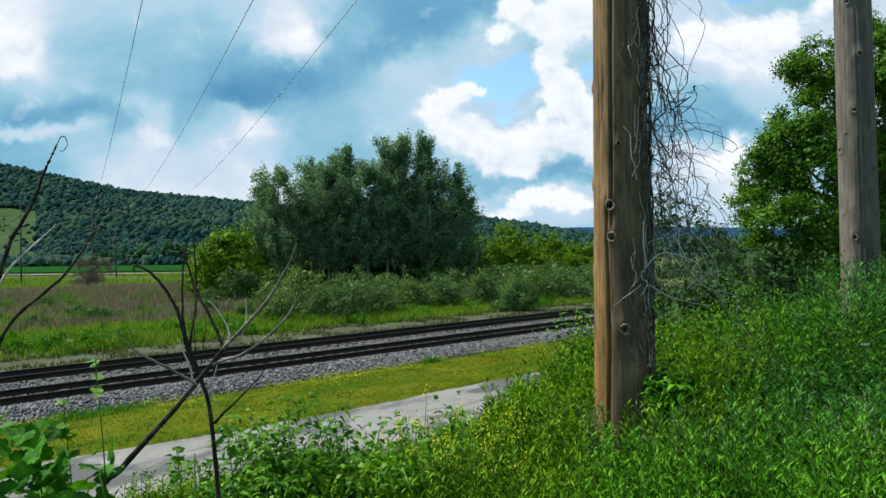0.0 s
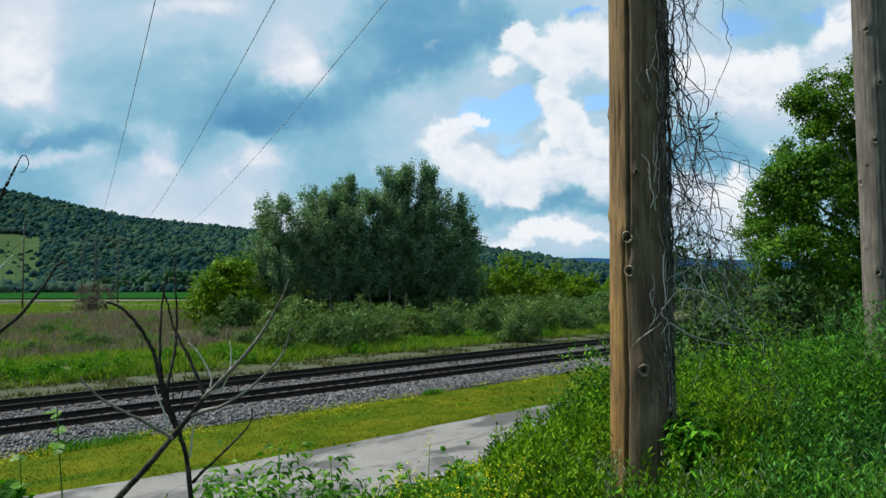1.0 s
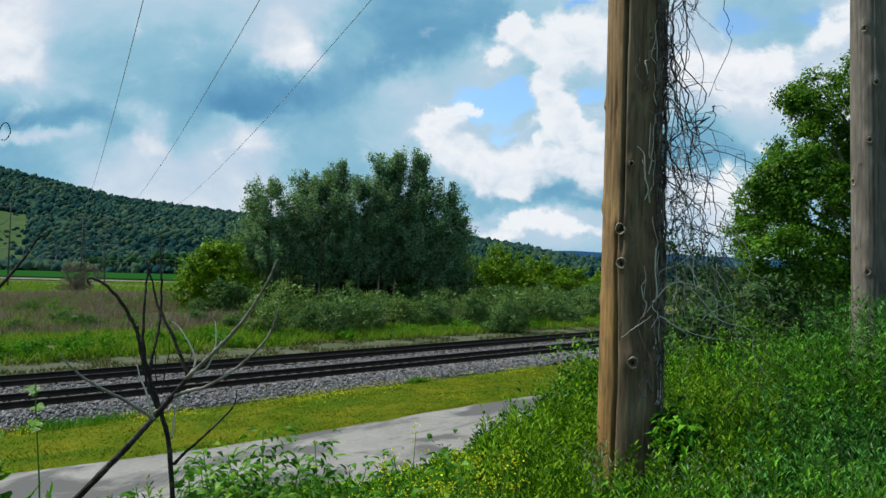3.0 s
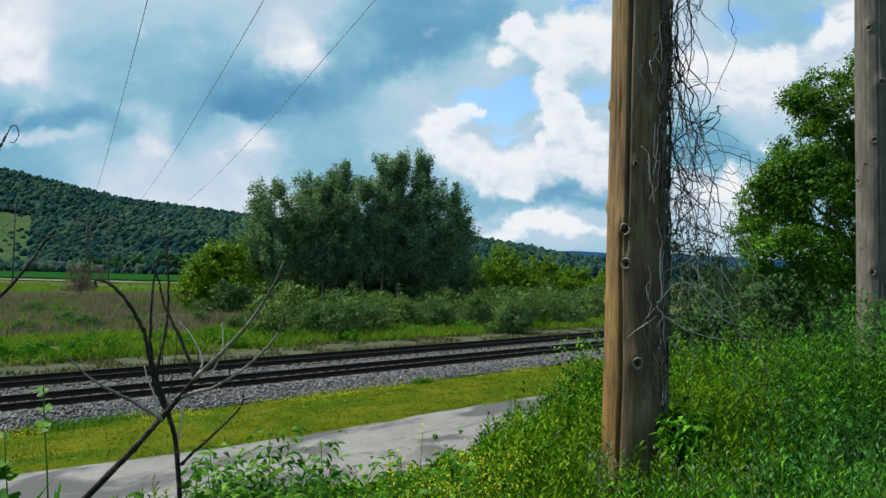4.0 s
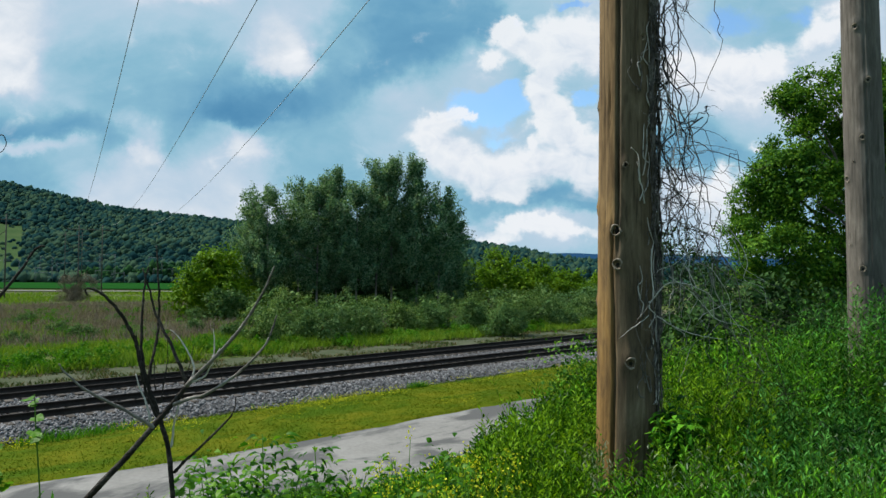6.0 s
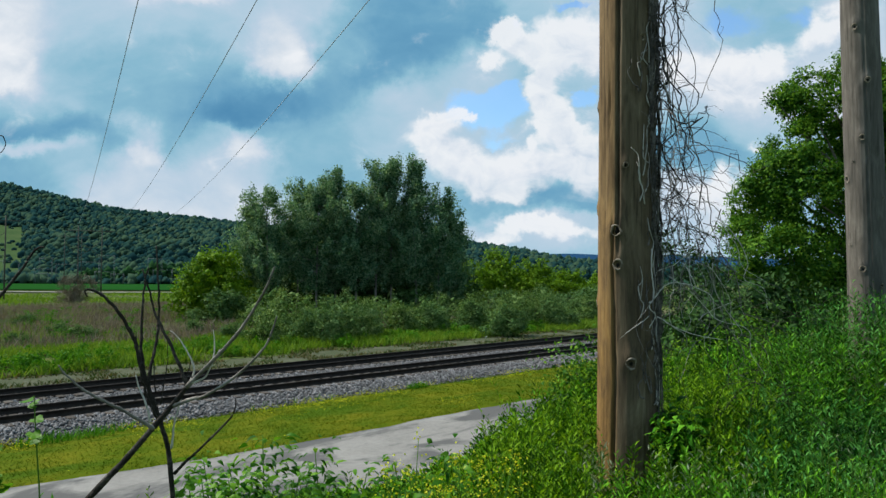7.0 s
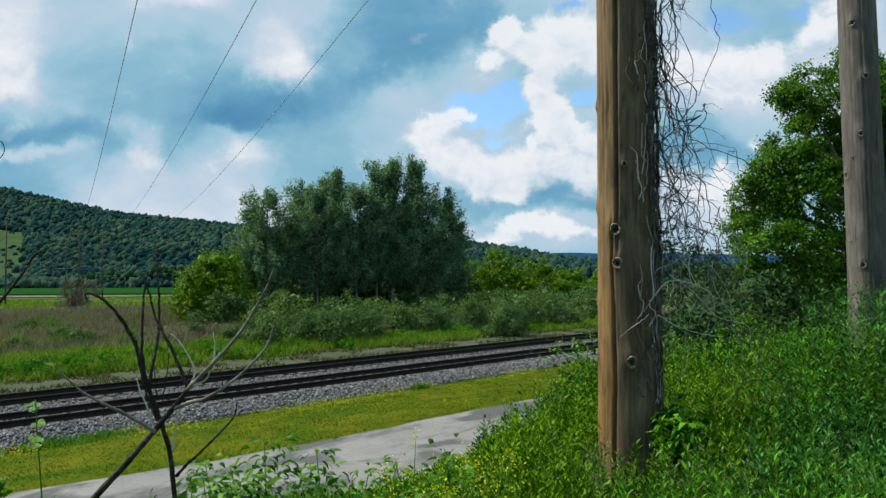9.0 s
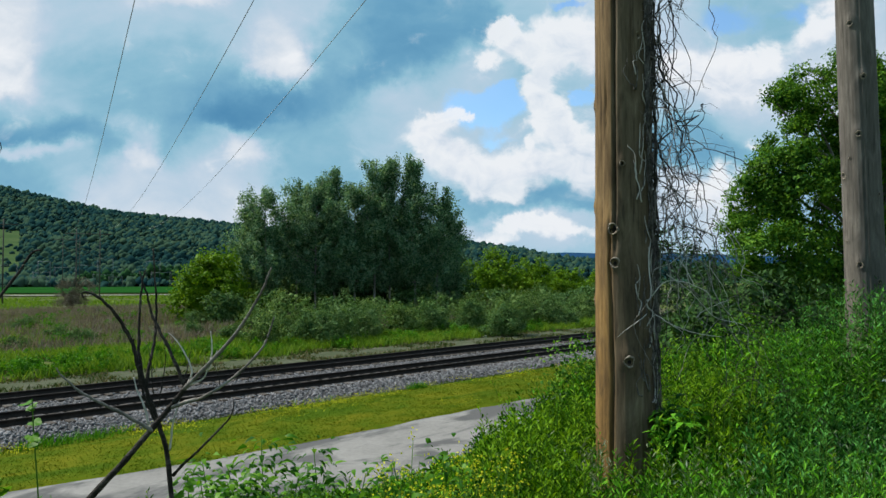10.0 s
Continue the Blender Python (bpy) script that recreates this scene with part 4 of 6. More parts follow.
def bush(name, x, y, high, wide, material, label, leaf=0.2, dense=1.0, group="", category="bush", tufts=True):
    k = 4 if wide < 7 else 7
    bl = []
    for q in range(k):
        a = q * 2.4 + x
        r = wide * 0.25 * (0.4 + 0.6 * ((q * 7) % 5) / 4)
        hh = high * (0.62 + 0.3 * math.sin(q * 1.9 + y))
        bl.append((r * math.cos(a), r * math.sin(a), hh * 0.52, wide * (0.34 if wide < 7 else 0.27), wide * (0.34 if wide < 7 else 0.27), hh * 0.5))
    return tree(name, x, y, high, bl, int(26 * wide * dense), 20, 0.13 + 0.022 * wide, leaf, material, label, 0.05, 5, group=group, category=category, trunks=3, reach=0.5, tufts=tufts)


bush("lime_tree", -23.3, 76, 9.2, 10.6, M_LIME, "sunlit yellow-green round tree beside the grove", 0.34, 3.2, category="tree")
bush("lime_tree", -20.5, 70, 4.2, 5.0, M_POPLAR, "dark green shrub at the grove's foot", 0.3, 1.6, category="bush")
for x, y, high, wide in [(7.5, 118, 11.0, 11), (14, 124, 9.0, 10), (21, 130, 7.0, 11), (29, 138, 6.4, 11), (36, 150, 6.5, 12), (2, 124, 8.0, 10)]:
    bush("lime_tree", x, y, high, wide, M_LIME, "yellow-green tree in the row beyond the bushes", 0.42, 1.6, group="far tree row", category="tree")

r2 = random.Random(4)
# added shrubs fill the grove's dark base; shade is in their leaf colour
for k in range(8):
    bush("shade_fill_bush", -23.6 + 3.5 * k, 84.0 + (k % 2), 6.2, 6.5, M_SHADED_THICKET, "added shrub under the poplar grove, leaves darkened for shade", 0.34, 1.1, group="grove understory")
for k in range(32):
    row = k % 4
    n = -41.8 - row * 4.4 - r2.uniform(-0.6, 2.6)
    s = 28 + (k // 4) * 5.8 + row * 2.3 + r2.uniform(-2.4, 2.4)
    x, y = ns(n, s)
    high = r2.uniform(2.0, 3.7) + 0.3 * row
    bush("willow_bush", x, y, high, high * r2.uniform(1.05, 1.5), M_WILLOW if r2.random() < 0.6 else M_POPLAR, "rounded grey-green willow bush beyond the tracks", 0.15, 2.8 if row < 2 else 0.8, group="bushes beyond the tracks")
for x, y, high, wide in [(-8.1, 50.5, 3.6, 5.2), (-0.7, 60.0, 3.2, 3.4), (2.5, 62.0, 3.1, 3.4), (4.8, 57.0, 3.0, 4.2), (10.8, 67.0, 3.1, 4.2), (-12.5, 56.0, 3.0, 3.6)]:
    bush("willow_bush", x, y, high, wide, M_POPLAR, "large dark green rounded bush at the front of the scrub", 0.15, 3.2, group="bushes beyond the tracks")
bush("dry_bush", -54.7, 110, 5.8, 5.6, M_DRYLEAF, "brown leafless bush standing in the meadow", 0.16, 3.0, tufts=False)
for x, y, high, wide in [(-24.4, 50.6, 1.4, 2.2), (-28.6, 55, 1.1, 2.4), (-27.0, 47.5, 0.9, 2.0), (-23.0, 70, 1.8, 3.0), (-19.5, 58, 1.2, 2.0), (-36, 64, 1.2, 3.0), (-14.6, 52, 1.3, 2.2)]:
    bush("meadow_bush", x, y, high, wide, M_POPLAR, "small dark green bush among dry meadow weeds", 0.14, 3.0, group="meadow bushes")
for k in range(10):
    x, y = -4 + k * 6.5, 92 + k * 4 + r2.uniform(-3, 3)
    bush("willow_bush", x, y, r2.uniform(3, 4.2), r2.uniform(6, 8), M_POPLAR, "dark green bush in the meadow", 0.3, 0.6, group="bushes beyond the tracks")

# trees on the bank
HEAD = [
    (-2.43, 0.03, 10.61, 1.22, 1.1, 1.1), (-2.73, 1.08, 10.1, 0.89, 0.8, 0.89), (-3.43, -0.85, 8.52, 0.97, 0.87, 0.97),
    (-1.27, 1.08, 8.87, 1.26, 1.14, 1.26), (-3.78, -0.45, 7.4, 1.31, 1.18, 0.89), (-4.64, -0.18, 7.31, 0.76, 0.72, 0.8),
    (-4.67, 0.79, 6.35, 0.84, 0.8, 0.89), (-5.44, -0.22, 5.27, 0.67, 0.64, 0.72), (-4.03, 0.12, 5.78, 1.39, 1.25, 1.1),
    (-3.1, -1.13, 6.64, 1.48, 1.33, 1.39), (-0.91, 0.61, 7.16, 1.48, 1.33, 1.48), (-0.89, 0.09, 11.6, 1.01, 0.91, 0.89),
    (-3.74, -0.04, 10.38, 0.46, 0.42, 0.46), (-3.56, 1.15, 8.73, 0.46, 0.46, 0.51),
]
SKIRT = [
    (-0.56, -0.41, 10.4, 1.26, 1.44, 1.6), (0.37, 0.69, 8.7, 1.56, 1.52, 1.69), (0.95, -0.47, 9.75, 1.9, 2.09, 2.32),
    (0.68, -0.11, 6.43, 2.0, 1.8, 1.9), (-3.93, -0.88, 4.41, 1.69, 1.52, 1.01), (-1.95, -0.23, 4.54, 1.69, 1.52, 1.26),
    (-0.16, -0.71, 4.32, 2.0, 1.8, 1.48), (-5.13, -0.57, 4.28, 0.84, 0.76, 0.76), (-2.82, 0.6, 3.16, 1.9, 1.71, 0.76),
    (-1.31, -0.53, 2.98, 2.0, 1.8, 0.8),
]
tree("maple_tree", 16.5, 27.5, 11.2, HEAD + SKIRT, 6400, 20, 0.19, 0.135, M_MAPLE, "large leafy green tree on the bank behind the poles", 0.26, 26, z=1.2, tufts=False)
tree("maple_tree", 21, 26, 12, [(0, 0, 9.0, 2.6, 2.4, 2.8), (1, 0, 5.0, 3.4, 3, 4)], 600, 22, 0.36, 0.2, M_LIME, "sunlit yellow-green tree on the bank", 0.24, 12, z=1.2)
for x, y, high, wide in [(13.5, 34, 5.5, 6), (18.5, 33, 6, 7), (23.5, 31, 6, 7)]:
    bush("hedge_bush", x, y, high, wide, M_POPLAR, "dark shrub in the shade behind the bank tree", 0.24, 1.3, group="bank shrubs")
# bank thicket: its shade is put into the leaf colour
for x, y, high, wide in [(7.6, 24, 8.7, 2.4), (9.9, 25, 4.4, 3.4), (7.0, 25, 7.2, 2.2), (12.5, 24, 1.9, 4), (7.0, 21.5, 4.2, 3.0), (9.8, 31, 6.6, 5), (15, 21, 0.9, 3), (5.0, 13.6, 2.9, 2.6), (6.4, 14.6, 2.9, 2.8), (4.1, 12.6, 2.2, 2.2), (7.7, 15.2, 2.4, 2.8), (6.2, 17.0, 2.9, 2.4), (9.0, 16.5, 2.4, 2.6), (7.8, 19.0, 3.3, 2.6), (11.5, 17, 0.9, 2.6)]:
    bush("hedge_bush", x, y, high, wide, M_SHADED_THICKET, "dense thicket shrub on the bank below the pole line, darkened for shade", 0.14, 3.0, group="bank shrubs", tufts=False)


# ---- meadow growth ----
M_LOW = surface("low mixed growth", [(0.03, 0.06, 0.012), (0.065, 0.085, 0.025), (0.12, 0.105, 0.06)], 0.4, 0.9, 0, 6, island=0.8, soft=0.2, spec=0.03)
M_LUSH = surface("lush weed leaves", [(0.022, 0.105, 0.005), (0.048, 0.168, 0.008), (0.090, 0.235, 0.018)], 0.6, 0.6, 0, 6, island=0.5, soft=0.35, spec=0.06)



def blades(x, y, z, high, wide, lean=0.25, simple=False):
    """Upright thin blades: one triangle pair each."""
    n = len(x)
    a = rng.uniform(0, 6.28, n)
    s = np.stack([np.cos(a), np.sin(a), np.zeros(n)], -1)
    H = high * rng.uniform(0.5, 1.2, n)
    l = rng.normal(size=(n, 2)) * lean
    C = np.stack([x, y, z], -1)
    W = wide * rng.uniform(0.6, 1.3, n)
    tip = C + np.stack([l[:, 0] * H, l[:, 1] * H, H], -1)
    if simple:
        V = np.stack([C - s * W[:, None] * 0.6, C + s * W[:, None] * 0.6, tip], 1).reshape(-1, 3)
        return V, np.arange(3 * n).reshape(-1, 3)
    mid = C + np.stack([l[:, 0] * H * 0.35, l[:, 1] * H * 0.35, H * 0.55], -1)
    V = np.stack([C - s * W[:, None] * 0.5, C + s * W[:, None] * 0.5, mid + s * W[:, None] * 0.4, tip, mid - s * W[:, None] * 0.4], 1).reshape(-1, 3)
    b = np.arange(n)[:, None] * 5
    return V, np.concatenate([b + [0, 1, 2], b + [0, 2, 4], b + [4, 2, 3]], 1).reshape(-1, 3)


def scatter(count, n0, n1, s0, s1, clump=0.0, freq=0.3, seed=0.0, lift=0.0, edge=None):
    n, s = rng.uniform(n0, n1, count), rng.uniform(s0, s1, count)
    if edge:
        keep = n < edge(s) - 0.38 + 0.12 * np.sin(s * 2.1) * np.sin(s * 0.7)
        n, s = n[keep], s[keep]
    if clump:
        keep = np.array([noise.noise((a * freq, b * freq, seed)) > clump for a, b in zip(n, s)])
        n, s = n[keep], s[keep]
    return n * CN + s * SN, -n * SN + s * CN, height(n, s) + lift


tagged(part("verge_grass", blades(*scatter(90000, -22.6, -17.3, -2, 52, lift=0.07, edge=verge_edge), 0.065, 0.028, 1.0, True), M_VERGE), "short yellow-green grass of the verge", "grass", kind="stuff")
tuft = [scatter(900, -22.5, -21.7, 2.0, 9.5, -0.15, 0.7, 2.5), scatter(160, -22.3, -21.9, 20.6, 21.6), scatter(500, -22.6, -22.0, 10, 40, 0.15, 0.6, 7.5)]
x, y, z = [np.concatenate(q) for q in zip(*tuft)]
tagged(part("verge_tussocks", blades(x, y, z + 0.06, 0.30, 0.035, 0.45, True), M_LUSH), "taller green grass tussocks along the foot of the ballast", "grass", kind="stuff")
x, y, z = [np.concatenate(q) for q in zip(scatter(9000, -22.7, -21.2, -2, 52, -0.02, 0.45, 3.0), scatter(7000, -22.6, -17.8, -2, 52, 0.2, 0.4, 3.0, edge=verge_edge))]
tagged(part("verge_flowers", leaves(np.stack([x, y, z + rng.uniform(0.13, 0.22, len(x))], -1), 0.034, 0.034), M_FLOWER), "tiny yellow flowers in the verge grass", "flowers", kind="stuff")
x, y, z = scatter(60000, -48, -36.6, -12, 80, -0.08, 0.16, 1.0)
tagged(part("meadow_grass", blades(x, y, z, 0.6, 0.07, 0.45, True), M_GRASS), "bright green tall grass beyond the tracks", "grass", kind="stuff")
x, y, z = scatter(60000, -46, -32.4, -12, 80, -0.02, 0.5, 4.0)
tagged(part("low_growth", blades(x, y, z, 0.22, 0.07, 0.7, True), M_LOW), "low mixed green and brown growth beyond the tracks", "grass", kind="stuff")
x, y, z = scatter(110000, -110, -48, -45, 60, -0.28, 0.10, 6.0)
tagged(part("dry_weeds", blades(x, y, z, 0.85, 0.07, 0.4, True), M_DRY), "brownish dry weeds covering the meadow", "weeds", kind="stuff")
x, y, z = scatter(26000, -175, -108, -70, 90, -0.1, 0.06, 5.0)
tagged(part("meadow_weeds", blades(x, y, z, 0.6, 0.18, 0.5, True), M_GRASS), "yellow-green grass of the far meadow", "weeds", kind="stuff")
x, y, z = [np.concatenate(q) for q in zip(scatter(60000, -58, -40, -45, 70, -0.02, 0.13, 2.0), scatter(40000, -100, -58, -45, 70, -0.02, 0.12, 2.0))]
tagged(part("meadow_weeds", blades(x, y, z, 0.6, 0.10, 0.5, True), M_GRASS), "green weeds in patches over the meadow", "weeds", kind="stuff")
x, y, z = scatter(440, -90, -37.5, -40, 60, -0.05, 0.14, 8.0)
mounds = [(a, b, q + 0.3, rng.uniform(0.4, 1.2), rng.uniform(0.4, 1.2), rng.uniform(0.3, 0.85)) for a, b, q in zip(x, y, z)]
for q in range(70):
    # rank green growth in a strip along the far track
    a, b = ns(rng.uniform(-41.5, -37.0), rng.uniform(1.0, 15.5))
    mounds.append((a, b, 0.55, rng.uniform(0.4, 0.9), rng.uniform(0.4, 0.9), rng.uniform(0.45, 0.8)))
for q in range(90):
    # clumps of weeds at the foot of the bushes
    a, b = ns(rng.uniform(-42.5, -37.2), rng.uniform(15.5, 62.0))
    mounds.append((a, b, 0.5, rng.uniform(0.3, 0.8), rng.uniform(0.3, 0.8), rng.uniform(0.3, 0.65)))
P, N = crown_points(mounds, 6200, 15, 0.12)
ok = P[:, 2] > 0.2
tagged(part("meadow_weeds", leaves(P[ok], 0.16, 0.09, out=N[ok]), M_LUSH), "bushy bright green weeds beyond the tracks", "weeds", kind="stuff")


# ---- foreground plants ----
def lance(C, D, length, width, droop=0.35):
    """Narrow curved leaves from the places C along D: four triangles each."""
    n = len(C)
    D = D / np.linalg.norm(D, axis=1, keepdims=True)
    s = np.cross(D, np.array([0, 0, 1.0]) + rng.normal(size=(n, 3)) * 0.35)
    s /= np.linalg.norm(s, axis=1, keepdims=True) + 1e-9
    up = np.cross(s, D)
    L, W = length[:, None], width[:, None]
    m1, m2, tip = C + D * L * 0.35 + up * L * 0.03, C + D * L * 0.7 - up * L * droop * 0.18, C + D * L - up * L * droop * 0.6
    V = np.stack([C, m1 + s * W * 0.5 + up * W * 0.15, m1 - s * W * 0.5 + up * W * 0.15, m2 + s * W * 0.36 + up * W * 0.1, m2 - s * W * 0.36 + up * W * 0.1, tip], 1).reshape(-1, 3)
    b = np.arange(n)[:, None] * 6
    return V, np.concatenate([b + [0, 2, 1], b + [1, 2, 4], b + [1, 4, 3], b + [3, 4, 5]], 1).reshape(-1, 3)


def slim(C, D, length, width, droop=0.35):
    """The same leaves with two triangles each, for growth farther off."""
    n = len(C)
    D = D / np.linalg.norm(D, axis=1, keepdims=True)
    s = np.cross(D, np.array([0, 0, 1.0]) + rng.normal(size=(n, 3)) * 0.35)
    s /= np.linalg.norm(s, axis=1, keepdims=True) + 1e-9
    up = np.cross(s, D)
    L, W = length[:, None], width[:, None]
    m = C + D * L * 0.45 + up * L * 0.02
    V = np.stack([C, m + s * W * 0.5 + up * W * 0.12, C + D * L - up * L * droop * 0.6, m - s * W * 0.5 + up * W * 0.12], 1).reshape(-1, 3)
    b = np.arange(n)[:, None] * 4
    return V, np.concatenate([b + [0, 2, 1], b + [0, 3, 2]], 1).reshape(-1, 3)


def stalks(x, y, z, h, per, length, width, tilt=0.10, first=0.15, leaf=None, sprays=True):
    """Leafy upright stalks: bare stem bars and their leaves, with short side sprays."""
    n = len(x)
    base = np.stack([x, y, z], -1)
    top = base + np.stack([rng.normal(size=n) * tilt * h, rng.normal(size=n) * tilt * h, h], -1)
    f = np.tile(np.linspace(first, 1.0, per), n) + rng.uniform(-0.03, 0.03, n * per)
    i = np.repeat(np.arange(n), per)
    C = base[i] + (top - base)[i] * f[:, None]
    a = np.tile(np.arange(per) * 2.4, n) + np.repeat(rng.uniform(0, 6.28, n), per) + rng.normal(size=n * per) * 0.3
    if sprays:
        C = C + np.stack([np.cos(a), np.sin(a), 0.25 + 0 * a], -1) * (rng.uniform(0, 1, n * per) ** 2 * 0.09 * (1.15 - f))[:, None]
    a = a + rng.normal(size=n * per) * 0.5
    rise = 0.45 + 1.1 * f ** 2 + rng.normal(size=n * per) * 0.22
    D = np.stack([np.cos(a), np.sin(a), rise], -1)
    size = (1.0 - 0.45 * f) * rng.uniform(0.6, 1.25, n * per)
    lv = (leaf or lance)(C, D, length * size, width * size)
    r = 0.004
    e = np.array([(1, 0, 0), (-0.5, 0.87, 0), (-0.5, -0.87, 0)])
    V = np.concatenate([base[:, None] + e * r, top[:, None] + e * r * 0.4], 1).reshape(-1, 3)
    b = np.arange(n)[:, None] * 6
    F = np.concatenate([b + [0, 1, 4], b + [0, 4, 3], b + [1, 2, 5], b + [1, 5, 4], b + [2, 0, 3], b + [2, 3, 5]], 1).reshape(-1, 3)
    return lv, (V, F)


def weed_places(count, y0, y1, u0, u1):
    """Places on the bank, and the growth there, capped under sight lines from the camera: low at the near edge and
    beside the lane view, tall towards the second pole.
    """
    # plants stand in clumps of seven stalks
    count = count // 7
    y = rng.uniform(y0 ** 0.5, y1 ** 0.5, count) ** 2
    x = y * rng.uniform(u0, u1, count)
    vigour = np.repeat(rng.uniform(0.72, 1.0, count), 7)
    x, y, count = np.repeat(x, 7), np.repeat(y, 7), count * 7
    x, y = x + rng.normal(size=count) * 0.055, y + rng.normal(size=count) * 0.055
    n, s = to_ns(x, y)
    z = height(n, s)
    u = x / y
    # drop: fall of the sight line that caps the growth, by direction from the camera
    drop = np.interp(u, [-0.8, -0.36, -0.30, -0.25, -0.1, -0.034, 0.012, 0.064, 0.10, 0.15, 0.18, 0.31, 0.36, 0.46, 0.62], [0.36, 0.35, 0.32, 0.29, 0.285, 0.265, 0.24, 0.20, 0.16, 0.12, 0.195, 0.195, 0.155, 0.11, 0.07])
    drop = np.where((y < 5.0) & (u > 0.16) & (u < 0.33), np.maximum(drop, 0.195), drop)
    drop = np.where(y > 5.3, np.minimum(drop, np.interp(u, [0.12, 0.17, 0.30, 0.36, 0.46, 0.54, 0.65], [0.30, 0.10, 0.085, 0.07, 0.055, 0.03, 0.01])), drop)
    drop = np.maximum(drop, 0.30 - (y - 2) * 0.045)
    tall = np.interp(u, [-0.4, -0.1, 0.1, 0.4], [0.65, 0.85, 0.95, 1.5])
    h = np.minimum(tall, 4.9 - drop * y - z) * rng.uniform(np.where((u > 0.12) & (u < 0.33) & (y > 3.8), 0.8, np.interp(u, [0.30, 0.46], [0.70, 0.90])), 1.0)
    lump = np.array([noise.noise((a * 1.5, b * 1.5, 2.0)) for a, b in zip(x, y)])
    h = h * vigour
    fold = np.array([noise.noise((a * 3.1, b * 3.1, 6.0)) for a, b in zip(x, y)])
    h *= np.clip(0.96 + 0.45 * lump + 0.6 * fold, 0.35, 1.15)
    far = np.minimum(np.hypot(x - P1[0], y - P1[1]), np.hypot(x - P2[0], y - P2[1]))
    ok = (n > -10.5) & (h > 0.18) & (np.hypot(x, y) > 1.5) & (far > 0.24) & (lump > -0.42) & (fold > -0.40)
    return x[ok], y[ok], z[ok], h[ok]


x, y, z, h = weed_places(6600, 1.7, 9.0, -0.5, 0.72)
pick = np.array([noise.noise((a * 0.55, b * 0.55, 9.0)) + 0.25 * noise.noise((a * 2.6, b * 2.6, 4.0)) for a, b in zip(x, y)])
bright = (pick > 0.22) | ((x / y > 0.31) & (x / y < 0.43) & (y > 4.6) & (y < 7.5) & (pick > -0.25)) | ((x / y < 0.2) & (pick > -0.2)) | ((x / y > 0.29) & (x / y < 0.43) & (y > 4.6) & (pick > -0.45))
blue = ~bright & (x / y > 0.40) & (y > 3.2)
for sel, mat, label in ((blue, M_NETTLE, "tall blue-green leafy weeds on the bank"), (~bright & ~blue, M_WEED, "dense leafy green weeds covering the bank"), (bright, M_WEEDY, "yellow-green leafy weeds on the bank")):
    close = sel & (y < 3.6)
    lv, st = stalks(x[close], y[close], z[close], h[close], 66, 0.054, 0.014, 0.15, 0.10, slim)
    tagged(part("bank_weeds", lv, mat), label, "weeds", kind="stuff")
    sel = sel & ~close
    lv, s2 = stalks(x[sel], y[sel], z[sel], h[sel], 50, 0.082, 0.021, 0.15, 0.12, slim)
    st = join([st, s2])
    tagged(part("bank_weeds", lv, mat), label, "weeds", kind="stuff")
    tagged(part("weed_stems", st, M_STEM), "thin green stems of the bank weeds", "weeds", kind="stuff")
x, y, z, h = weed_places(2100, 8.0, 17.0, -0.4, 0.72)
lv, st = stalks(x, y, z, np.minimum(h, 1.1), 22, 0.14, 0.042, leaf=slim)
tagged(part("bank_weeds", lv, M_WEED), "tall green weeds farther down the bank", "weeds", kind="stuff")
# wind-blown tall weeds beside the second pole
SWAY = []
for k in range(24):
    x = 2.9 + 0.36 * (k % 8) + 0.1 * math.sin(k * 3.1)
    y = 5.5 + 0.6 * (k // 8) + 0.25 * math.sin(k * 1.7)
    if math.hypot(x - P2[0], y - P2[1]) < 0.45:
        y -= 0.6
    z = float(ground_z(x, y))
    cl = thing("weed_clump", "tall green leafy weeds bending in the wind", "weeds", pose(x, y, z), group="wind-blown weeds")
    m = 30 if x > 3.4 else 18
    lv, st = stalks(rng.normal(size=m) * 0.16, rng.normal(size=m) * 0.16, np.full(m, -0.05), rng.uniform(0.95, 1.3, m) + (0.30 if x > 3.5 else 0.0), 50, 0.088, 0.021, 0.14, leaf=slim)
    tagged(part("leaves", lv, M_NETTLE if x > 3.3 else M_WEED, cl), kind="stuff")
    tagged(part("stem", st, M_STEM, cl), kind="stuff")
    SWAY.append((cl, x, y, z, 0.4 * k, 1.0))


def sapling(x, y, high, count, leaf, material, label, name="sapling", tilt=0.15):
    z = float(ground_z(x, y))
    sp = thing(name, label, "sapling", pose(x, y, z), group="young shrubs on the bank")
    tips = []
    for k in range(count):
        a = rng.uniform(0, 6.28)
        t = np.array([math.cos(a) * tilt * high, math.sin(a) * tilt * high, high * rng.uniform(0.6, 1.02)])
        p = spline([(0, 0, -0.05), t * [0.35, 0.35, 0.5], t], 5)
        part("stem", tube(p, np.linspace(0.006, 0.002, len(p)), 5), M_STEM, sp)
        q = rng.uniform(0.3, 1.0, 170) ** 0.7
        C = np.stack([np.interp(q * (len(p) - 1), np.arange(len(p)), p[:, c]) for c in range(3)], -1)
        a = rng.uniform(0, 6.28, 170)
        D = np.stack([np.cos(a), np.sin(a), rng.uniform(-0.6, 0.7, 170)], -1)
        C = C + D * rng.uniform(0, 0.11, 170)[:, None]
        tips.append(lance(C, D, leaf * rng.uniform(0.5, 1.2, 170), leaf * 0.42 * rng.uniform(0.7, 1.1, 170), 0.7))
    part("foliage", join(tips), material, sp)
    return sp


